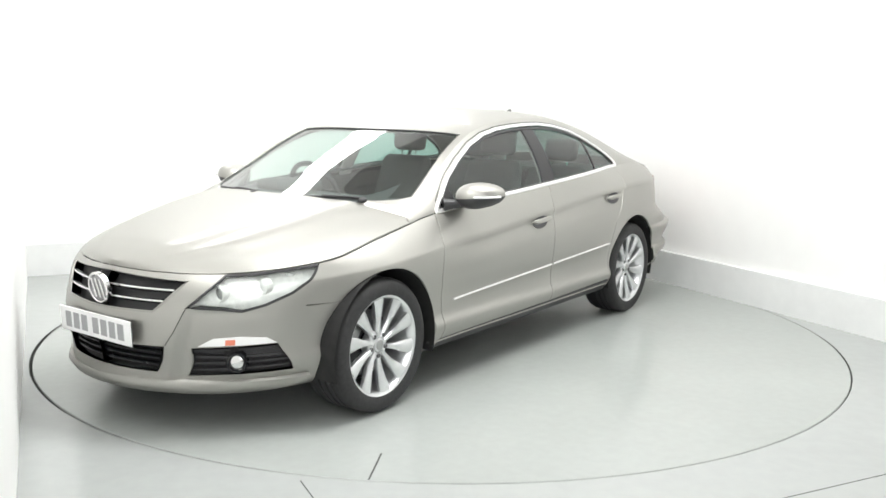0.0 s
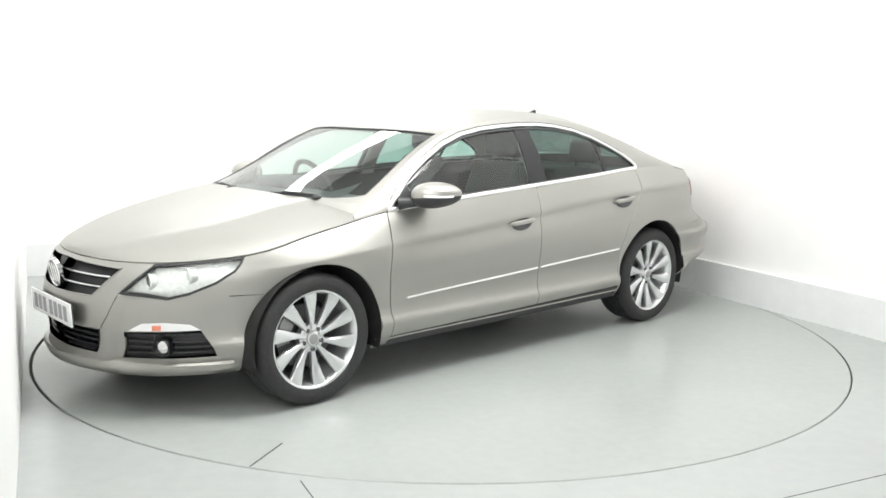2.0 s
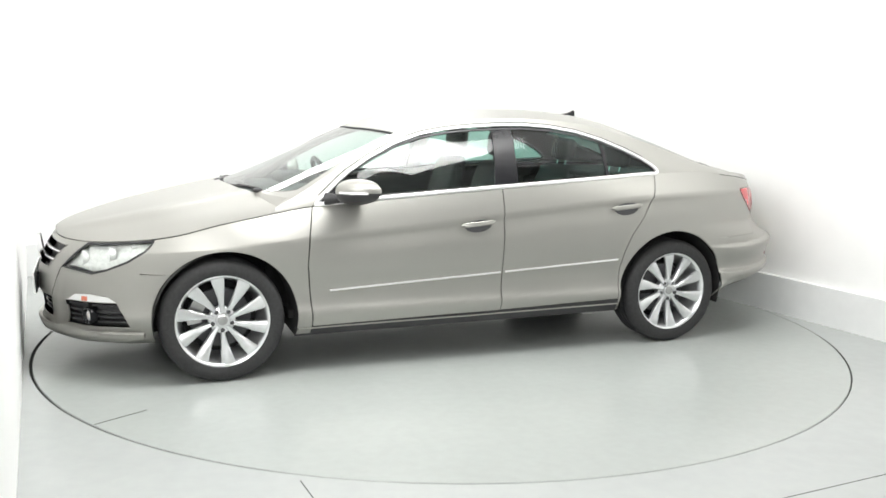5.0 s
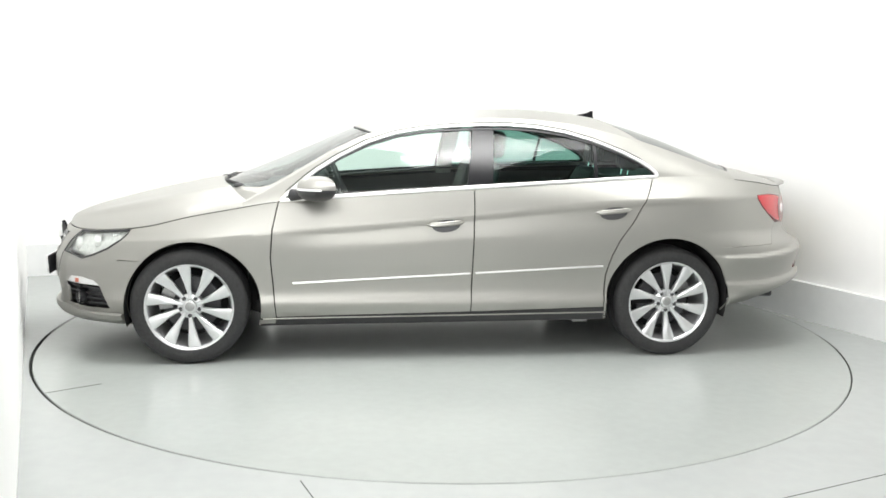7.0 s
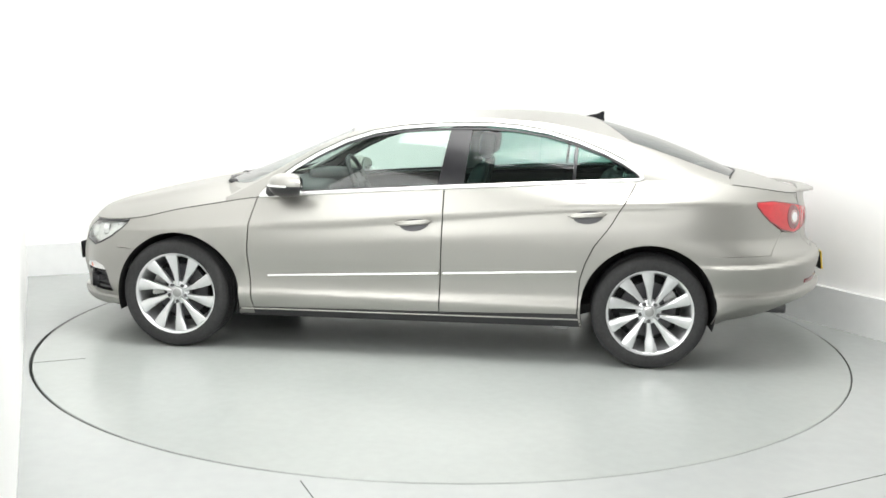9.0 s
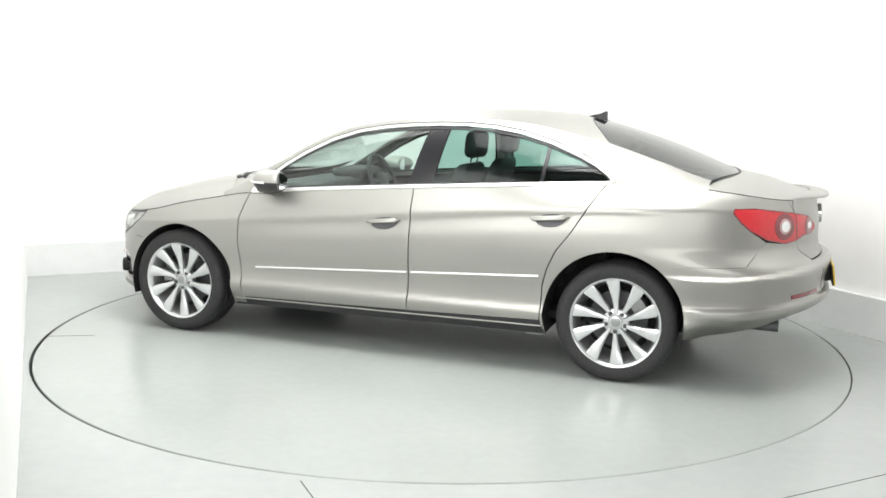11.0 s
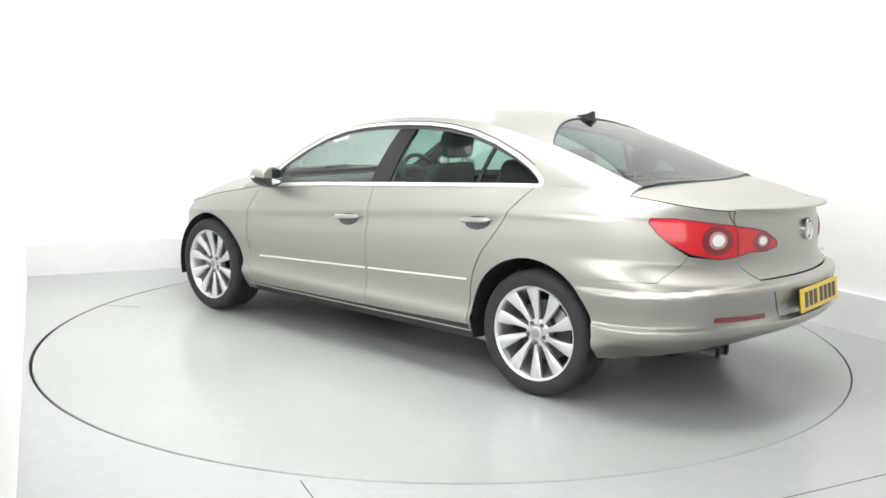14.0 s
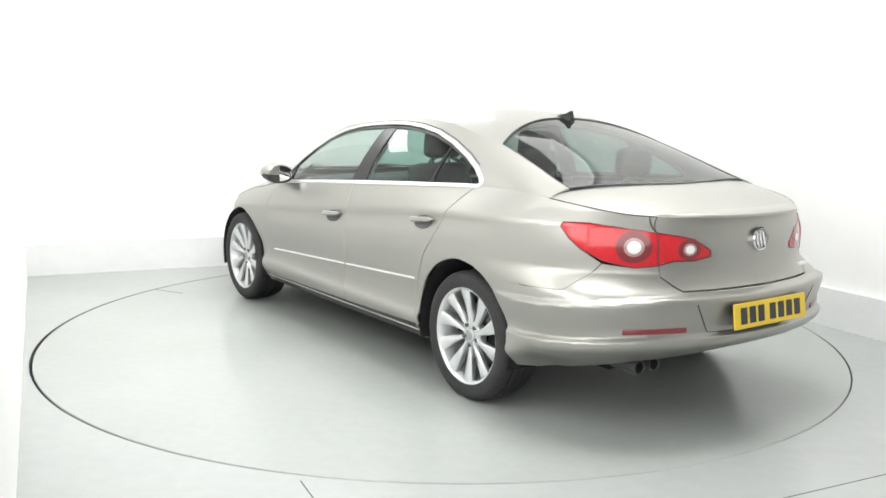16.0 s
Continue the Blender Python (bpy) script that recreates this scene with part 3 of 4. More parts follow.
    # bright strips along the doors
    for x0, x1, name in ((-0.80, 0.183, "front_door_strip"), (0.212, 0.945, "rear_door_strip")):
        pts = [(x0 + (x1 - x0) * i / 14) for i in range(15)]
        strip_w = lambda x: 0.446 + (x + 0.81) * 0.0525
        part(name, sweep([flip(lower(x, strip_w(x))) for x in pts], Vector((0, -m, 0.35)), 0.0055, 0.008, taper=0), BRIGHT, car, "thin bright strip along the door")
    # inner shell behind the gaps
    s0, s1 = s_of_x(-1.64, 0.6), s_of_x(1.80, 0.6)
    shell = [(s0, 0.50)] + belt_s(s0, s1, 60, 0.012) + [(s1, 0.47)] + sx((1.76, 0.42)) + arch(False, 12, 194, 0.006, 40) + sx((0.97, 0.21), (-0.97, 0.20)) + arch(True, -18, 148, 0.006, 40)
    skin("inner_shell", [shell], "dark inner body behind the panel gaps", DARK, lift=-0.022, rim=0)


def bumper(s, w):
    """The rear bumper stands proud of the quarter below its bright ledge."""
    p = lower(s, w)
    ledge = 0.585 + 0.055 * smooth(1.7, 2.7, s)
    low = 0.42 + 0.045 * smooth(1.75, 2.6, s)
    on = smooth(1.55, 1.8, s)
    lean = 0.034 - 0.030 * smooth(0.0, 0.13, ledge - w)
    k = lean * (1 - smooth(ledge - 0.004, ledge + 0.016, w)) * on
    k += 0.026 * (1 - smooth(low + 0.0, low + 0.022, w)) * on
    k -= 0.20 * smooth(0.0, 0.16, low - 0.015 - w) * smooth(1.66, 1.90, s)
    c = Vector((min(p.x, 1.9), 0, p.z))
    d = (p - c).normalized()
    return p + d * k


DLO = [(-0.863, 0.895), (-0.825, 0.930), (-0.792, 0.957), (-0.73, 1.010), (-0.669, 1.057), (-0.544, 1.134), (-0.385, 1.213), (-0.225, 1.265), (-0.062, 1.293), (0.101, 1.308), (0.266, 1.317), (0.432, 1.319), (0.598, 1.308), (0.765, 1.282), (0.930, 1.236), (1.095, 1.173), (1.20, 1.122), (1.262, 1.082), (1.285, 1.060), (1.290, 1.044), (1.278, 1.036)]
DLO_TOP = curve(*DLO[:17])

SCREEN_BASE = lambda k: -1.235 + 0.27 * k * k + 0.10 * k ** 6
SCREEN_TOP = lambda k: -0.44 + 0.09 * k * k
BACK_TOP = lambda k: 1.05 + 0.20 * k * k
BACK_BASE = lambda k: 1.90 - 0.13 * k * k
KS = [-1 + 2 * i / 24 for i in range(25)]


def top_panels():
    hood_end = lambda k: -1.275 + 0.25 * k * k
    patch("bonnet", hood_top, [[(S_NOSE, -0.992), (S_NOSE, 0.992)] + [(hood_end(k), k * 0.992) for k in KS[::-1]]], PAINT, car, da=0.05, db=0.05)
    patch("boot_deck", boot_top, [[(BACK_BASE(k) + 0.012, k * 0.995) for k in KS] + [(S_END, 0.995), (S_END, -0.995)]], PAINT, car, "top of the boot lid", da=0.05, db=0.05)
    patch("roof", cabin_top, [[(SCREEN_TOP(k) + 0.006, k) for k in KS] + [(BACK_TOP(k) - 0.006, k) for k in KS[::-1]]], PAINT, car, da=0.05, db=0.05)
    e = 0.935
    for m in (1, -1):
        patch("windscreen_pillar", cabin_top, [[(-1.07, -1), (SCREEN_TOP(1) + 0.006, -1), (SCREEN_TOP(e) + 0.006, -e), (SCREEN_BASE(e), -e)]], PAINT, car, da=0.05, db=0.03, mirrored=m < 0)
        patch("rear_pillar", cabin_top, [[(BACK_TOP(1) - 0.006, -1), (1.775, -1), (1.78, -0.975), (BACK_TOP(0.975) - 0.006, -0.975)]], PAINT, car, da=0.05, db=0.03, mirrored=m < 0)
    for m in (1, -1):
        ks = [0.74 + 0.258 * i / 8 for i in range(9)]
        corner = [(hood_end(k) + 0.006, -k) for k in ks] + [(-0.88, -0.998), (-0.93, -0.95), (-1.0, -0.90), (-1.06, -0.82), (-1.10, -0.76)]
        patch("wing_corner", hood_top, [corner], PAINT, car, "body-coloured corner beside the windscreen", da=0.05, db=0.05, mirrored=m < 0)
    for m in (1, -1):
        ks = [0.66 + 0.34 * i / 10 for i in range(11)]
        patch("screen_corner", cabin_top, [[(-1.245 + 0.27 * k * k, -k) for k in ks] + [(SCREEN_BASE(k), -k) for k in ks[::-1]]], PAINT, car, "body-coloured corner at the foot of the pillar", da=0.03, db=0.03, mirrored=m < 0)
        bm = bmesh.new()
        rows = [[bm.verts.new(flipped(m)(p)) for p in (cabin_top(-1.245 + 0.27 * k * k, -k), hood_top(hood_end(k) + 0.003, -k) - Vector((0, 0, 0.002)))] for k in ks]
        for a, b in zip(rows, rows[1:]):
            bm.faces.new((a[0], a[1], b[1], b[0]))
        part("scuttle_corner", bm, PAINT, car, "body-coloured fill below the pillar")
    kk = [k * e for k in KS]
    patch("windscreen", cabin_top, [[(SCREEN_BASE(k), k) for k in kk] + [(SCREEN_TOP(k), k) for k in kk[::-1]]], SCREEN_GLASS, car, "curved green-tinted windscreen", da=0.05, db=0.05, rim=0, lift=-0.006)
    kb = [k * 0.972 for k in KS]
    patch("rear_window", cabin_top, [[(BACK_TOP(k), k) for k in kb] + [(BACK_BASE(k), k) for k in kb[::-1]]], REAR_GLASS, car, "steeply raked dark rear window", da=0.05, db=0.05, rim=0, lift=-0.006)
    # black edge of both screens
    for name, base, tp, ks, e1 in (("windscreen_seal", SCREEN_BASE, SCREEN_TOP, kk, e), ("rear_window_seal", BACK_BASE, BACK_TOP, kb, 0.972)):
        loop = [(base(k), k) for k in ks] + [(base(ks[-1]) + (tp(ks[-1]) - base(ks[-1])) * i / 12, ks[-1]) for i in range(1, 12)] + [(tp(k), k) for k in ks[::-1]] + [(tp(ks[0]) + (base(ks[0]) - tp(ks[0])) * i / 12, ks[0]) for i in range(1, 12)]
        pts = [cabin_top(*q) for q in loop]
        ups = [Vector((-0.4 if base is SCREEN_BASE else 0.3, 0.25 * (1 if p.y > 0 else -1), 1)) for p in pts]
        part(name, sweep([p - u.normalized() * 0.004 for p, u in zip(pts, ups)], ups, 0.005, 0.004, closed=True), BLACK, car, "black rubber edge of the screen")
    # scuttle
    patch("scuttle", cabin_top, [[(SCREEN_BASE(k) - 0.10, k * 0.78) for k in KS] + [(SCREEN_BASE(k) + 0.01, k * 0.78) for k in KS[::-1]]], BLACK, car, "black plastic scuttle under the windscreen", rim=0, lift=-0.028, da=0.05, db=0.05)
    # boot lid rear face
    half = [(S_END, 0.664)] + sy((0.442, 0.664), (0.508, 0.720), (0.510, 0.762), (0.45, 0.780), (0.36, 0.780), (0.28, 0.797), (0.28, 0.828), (0.36, 0.878), (0.511, 0.908), tail=True) + belt_s(s_of_y(0.53, 0.965, True), S_END, 10)
    for m in (1, -1):
        patch("boot_lid", lower, [half], PAINT, car, "rear face of the boot lid", mirrored=m < 0, da=0.04, db=0.03)


panels(False)
panels(True)
top_panels()


# ---- wheels ----
SPOKES = 10


def build_wheel(front, phase):
    wheel = new("wheel")
    wheel.parent = car
    tread = [(0.232, -0.100), (0.240, -0.112), (0.262, -0.119), (0.290, -0.118), (0.306, -0.108), (0.3155, -0.092), (0.318, -0.075), (0.318, -0.058), (0.310, -0.056), (0.310, -0.048), (0.318, -0.046), (0.318, -0.022), (0.310, -0.020), (0.310, -0.012), (0.318, -0.010), (0.318, 0.018), (0.310, 0.020), (0.310, 0.028), (0.318, 0.030), (0.318, 0.075), (0.306, 0.108), (0.262, 0.119), (0.232, 0.10)]
    part("tyre", lathe(tread, 72), RUBBER, wheel, "black low-profile road tyre")
    ring = [(0.190, 0.06), (0.214, -0.070), (0.224, -0.098), (0.230, -0.106), (0.240, -0.110), (0.243, -0.104), (0.236, -0.092), (0.232, 0.09), (0.19, 0.09)]
    part("rim", lathe(ring, 72), SILVER, wheel)
    # disc and barrel coloured dark for the shade between the spokes
    part("brake_disc", lathe([(0.05, 0.0), (0.155, 0.0), (0.155, 0.025), (0.05, 0.025)], 40), POCKET, wheel)
    part("barrel", lathe([(0.0, 0.055), (0.21, 0.055), (0.21, 0.07), (0.0, 0.07)], 40), DARK, wheel, "dark disc for the shade inside the wheel")
    bm = bmesh.new()
    for k in range(SPOKES):
        a = 2 * math.pi * k / SPOKES + phase
        rows = []
        for r, h, off, depth in ((0.040, 0.010, -0.078, 0.03), (0.075, 0.012, -0.080, 0.03), (0.12, 0.017, -0.086, 0.028), (0.17, 0.0265, -0.094, 0.024), (0.205, 0.032, -0.100, 0.020), (0.226, 0.036, -0.101, 0.014)):
            twist = 0.10 * (r - 0.04) / 0.19
            c, s = math.cos(a + twist), math.sin(a + twist)
            q = []
            for t, o in ((-1.0, off + depth), (-1.0, off + 0.005), (-0.75, off), (0.55, off - 0.003), (1.0, off + 0.004), (1.0, off + depth)):
                q.append(bm.verts.new((r * c - t * h * s, o, r * s + t * h * c)))
            rows.append(q)
        for x, y in zip(rows, rows[1:]):
            for i in range(5):
                bm.faces.new((x[i], x[i + 1], y[i + 1], y[i]))
    part("spokes", bm, SILVER, wheel, "silver twisted blade spokes", angle=40)
    part("hub", lathe([(0.0, -0.084), (0.028, -0.084), (0.033, -0.081), (0.036, -0.074), (0.060, -0.072), (0.068, -0.066), (0.070, -0.03)], 36), SILVER, wheel)
    part("hub_cap", lathe([(0.0, -0.0875), (0.020, -0.0875), (0.024, -0.0855), (0.027, -0.082)], 28), STEEL, wheel, "round chrome hub cap with a plain badge")
    for k in range(5):
        a = 2 * math.pi * k / 5 + phase + 0.61
        bolt = lathe([(0.0, -0.0825), (0.009, -0.0825), (0.0115, -0.080), (0.0115, -0.06)], 8)
        part("wheel_bolt", bolt, POCKET, wheel, at=pose(0.052 * math.cos(a), 0, 0.052 * math.sin(a)))
    cal = lathe([(0.10, -0.03), (0.17, -0.03), (0.17, 0.04), (0.10, 0.04), (0.10, -0.03)], 10, arc=(2.3, 3.3) if front else (0.2, 0.9))
    part("brake_caliper", cal, STEEL, wheel)
    return wheel


def place_wheels():
    for x, front in ((-1.355, True), (1.355, False)):
        for side in (-1, 1):
            w = build_wheel(front, 0.33 if front else 0.31)
            w.matrix_basis = pose(x, 0.775 * side, 0.318, 0, 0, 0 if side < 0 else 180)
            cx, cw, r = (-1.335, 0.315, 0.361) if front else (1.340, 0.330, 0.364)
            bm = lathe([(r, -0.895), (r + 0.004, -0.60), (0.1, -0.55)], 40, arc=(radians(-16), radians(196)))
            ob = part("arch_liner", bm, DARK, car, "black wheel arch liner", at=pose(cx, 0, cw, 0, 0, 0) if side < 0 else Matrix.Translation((cx, 0, cw)) @ Matrix.Diagonal((1, -1, 1, 1)))
    part("underbody", boxes(((-1.95, -0.45, 0.21), (1.9, 0.45, 0.30)), ((-2.0, -0.60, 0.30), (-1.72, 0.60, 0.52)), ((1.72, -0.5, 0.32), (2.02, 0.5, 0.85)), ((-0.95, -0.80, 0.20), (0.95, 0.80, 0.26)), bevel=0.02), DARK, car, "dark underbody")


place_wheels()


# ---- lamps, grille, trim and cabin of the car ----
def front_details(m):
    mir = m < 0
    f = flipped(m)
    # headlight
    top = belt_s(s_of_x(-1.675, 0.745), s_of_y(LAMP_IN_TOP[0], 0.695), 10, 0.008)
    outline = sy((0.442, 0.564)) + sx(*LAMP_LOW) + top
    lamp = group("headlight", "clear swept-back headlight with bright reflectors")
    patch("reflector", lower, [outline], REFLECTOR, lamp, lift=-0.030, rim=-0.028, mirrored=mir)
    patch("lens", lower, [outline], CLEAR_GLASS, lamp, "clear outer lens", lift=-0.001, rim=0, mirrored=mir)
    seal("lens_seal", lower, outline, m, 0.006, 0.003, BLACK, lamp, "thin black seal round the lens", lift=-0.002)
    for x, w, r in ((-2.035, 0.618, 0.040), (-1.905, 0.648, 0.036)):
        c = lower(s_of_x(x, w), w)
        part("projector_ring", lathe([(r, 0.02), (r, -0.012), (r * 0.86, -0.016), (r * 0.8, 0.0)], 28, "x"), REFLECTOR, lamp, at=Matrix.Translation(f(c + Vector((0.036, 0.020, 0)))))
        part("projector_lens", ellipsoid((0, 0, 0), (0.016, r * 0.8, r * 0.8)), STEEL if x < -2 else CLEAR, lamp, at=Matrix.Translation(f(c + Vector((0.036, 0.020, 0)))))
    c = lower(s_of_x(-1.79, 0.69), 0.69)
    part("turn_bulb", ellipsoid((0, 0, 0), (0.03, 0.02, 0.02)), CLEAR, lamp, at=Matrix.Translation(f(c + Vector((0.04, 0.034, 0)))))
    # black recess with the fog lamp and the indicator above
    fog = sy((0.42, 0.264), (0.45, 0.388)) + sx((-1.862, 0.407), (-1.802, 0.287))
    recess = group("fog_recess", "black grille insert round the fog lamp")
    patch("insert", lower, [fog], BLACK, recess, lift=-0.035, rim=-0.034, mirrored=mir)
    for k in range(4):
        t = (k + 0.7) / 4.2
        a = (fog[0][0] + (fog[1][0] - fog[0][0]) * t + 0.01, fog[0][1] + (fog[1][1] - fog[0][1]) * t)
        b = (fog[3][0] + (fog[2][0] - fog[3][0]) * t - 0.01, fog[3][1] + (fog[2][1] - fog[3][1]) * t)
        seal("rib", lower, [a, b], m, 0.006, 0.02, BLACK, recess, lift=-0.033, per=14, closed=False)
    c = lower(s_of_x(-2.0, 0.33), 0.33)
    at = Matrix.Translation(f(c + Vector((-0.004, -0.002, 0)))) @ pose(0, 0, 0, 0, 0, 28 * m)
    part("fog_lamp_ring", lathe([(0.044, 0.04), (0.046, 0.0), (0.043, -0.008), (0.037, -0.008), (0.034, 0.006)], 30, "x"), GLOSS_BLACK, recess, at=at)
    part("fog_lamp", lathe([(0.0, -0.004), (0.02, -0.002), (0.035, 0.006)], 30, "x"), CHROME, recess, "round bright fog lamp", at=at)
    ind = sx((-2.11, 0.398), (-1.862, 0.412), (-1.90, 0.436), (-1.99, 0.443), (-2.07, 0.434))
    blink = group("front_indicator", "slim clear indicator above the fog lamp")
    patch("lens", lower, [ind], CLEAR, blink, lift=0.004, rim=0.008, mirrored=mir, db=0.02)
    patch("amber_mark", lower, [sx((-2.035, 0.405), (-2.005, 0.407), (-2.005, 0.430), (-2.035, 0.428))], AMBER, blink, "small orange bulb", lift=0.0055, rim=0.003, mirrored=mir)
    # bonnet-high grille: black back, bright bars
    half = [(S_NOSE, 0.537)] + sy((0.305, 0.542), (0.41, 0.67)) + [(S_NOSE, 0.684)]
    patch("grille_back", lower, [half], BLACK, grille, lift=-0.045, rim=-0.044, mirrored=mir)
    seal("grille_frame", lower, half[:-1][0:] + [half[-1]], m, 0.004, 0.004, PAINT, grille, lift=-0.001, closed=False)
    for w, v in ((0.633, 0.372), (0.586, 0.335)):
        pts = [(s_of_y(v * i / 12, w), w) for i in range(13)]
        seal("bar", lower, pts, m, 0.0095, 0.012, GLOSS_BLACK, grille, lift=-0.020, per=1, closed=False)
        seal("bright_edge", lower, pts, m, 0.0055, 0.007, CHROME, grille, "chrome edge of the bar", lift=-0.009, per=1, closed=False)
    # lower intake
    low = [(S_NOSE, 0.277)] + sy((0.305, 0.279), (0.352, 0.392)) + [(S_NOSE, 0.392)]
    patch("intake_back", lower, [low], BLACK, intake, lift=-0.05, rim=-0.049, mirrored=mir)
    for w in (0.305, 0.332, 0.360):
        pts = [(s_of_y((0.30 + (w - 0.279) * 0.4) * i / 12, w), w) for i in range(13)]
        seal("slat", lower, pts, m, 0.006, 0.02, GLOSS_BLACK, intake, lift=-0.035, per=1, closed=False)
    # lip under the bumper
    lip = [(S_NOSE, 0.200), (S_NOSE, 0.232)] + sx((-2.0, 0.246), (-1.84, 0.256), (-1.73, 0.262), (-1.725, 0.238), (-1.84, 0.212), (-2.0, 0.202))
    patch("front_lip", lower, [lip], PAINT, car, "body-coloured lip under the front bumper", lift=0.020, rim=0.04, mirrored=mir)
    # shut line of bonnet against wing; dark line painted for crease shade between nose mask and bumper corners
    seal("bonnet_gap", lower, belt_s(s_of_x(-1.68, 0.75), -0.89, 30, 0.001), m, 0.0024, 0.0015, JOINT, car, "dark gap between bonnet and wing", per=2, closed=False)
    seal("nose_crease_shade", lower, sy((0.434, 0.556), (0.42, 0.51), (0.40, 0.46), (0.375, 0.42), (0.362, 0.398)), m, 0.0022, 0.0012, JOINT, car, "fine dark line for the shade in the crease beside the grille", closed=False)


grille = group("grille", "black grille with chrome bars and a round badge")
intake = group("lower_intake", "black slatted lower air intake")
for side in (1, -1):
    front_details(side)


def badge(at, r, parent):
    """A bright ring over a satin disc with slanting bars."""
    b = group("badge", "round chrome badge", parent)
    part("badge_ring", lathe([(r * 0.82, 0.004), (r * 0.84, -0.008), (r * 0.92, -0.011), (r, -0.006), (r, 0.012)], 40, "x"), CHROME, b, at=at)
    part("badge_disc", lathe([(0, -0.003), (r * 0.8, -0.002), (r * 0.86, 0.006)], 40, "x"), STEEL, b, at=at)
    for y0 in (-0.42, 0.0, 0.42):
        bar = sweep([(-0.003, (y0 + 0.14) * r, 0.60 * r), (-0.003, (y0 - 0.14) * r, -0.60 * r)], (-1, 0, 0), r * 0.085, 0.006)
        part("badge_bar", bar, CHROME, b, at=at)
    return b


badge(pose(-2.236, 0, 0.612, 0, -8, 0), 0.071, car)
badge(pose(2.343, 0, 0.862, 0, 4, 180), 0.054, car)


def plate(at, mat, ink, label):
    p = group("number_plate", label)
    part("plate", rounded(boxes(((-0.006, -0.26, -0.0555), (0.002, 0.26, 0.0555))), 0.002, 1), mat, p, at=at)
    part("plate_holder", rounded(boxes(((0.002, -0.256, -0.056), (0.010, 0.256, 0.0535)), ((0.012, -0.15, -0.045), (0.06, 0.15, 0.045))), 0.003, 1), BLACK, p, at=at)
    y = -0.215
    for k in range(7):
        part("bar", boxes(((-0.0072, y, -0.036), (-0.005, y + 0.044, 0.036))), ink, p, at=at)
        y += 0.061 + (0.022 if k == 3 else 0)
    return p


plate(pose(-2.262, 0, 0.449, 0, -3, 0), WHITE_PLATE, GREY_INK, "white front number plate with grey bars")
plate(pose(2.424, 0, 0.550, 0, 8, 180), YELLOW_PLATE, INK, "yellow rear number plate with black bars")


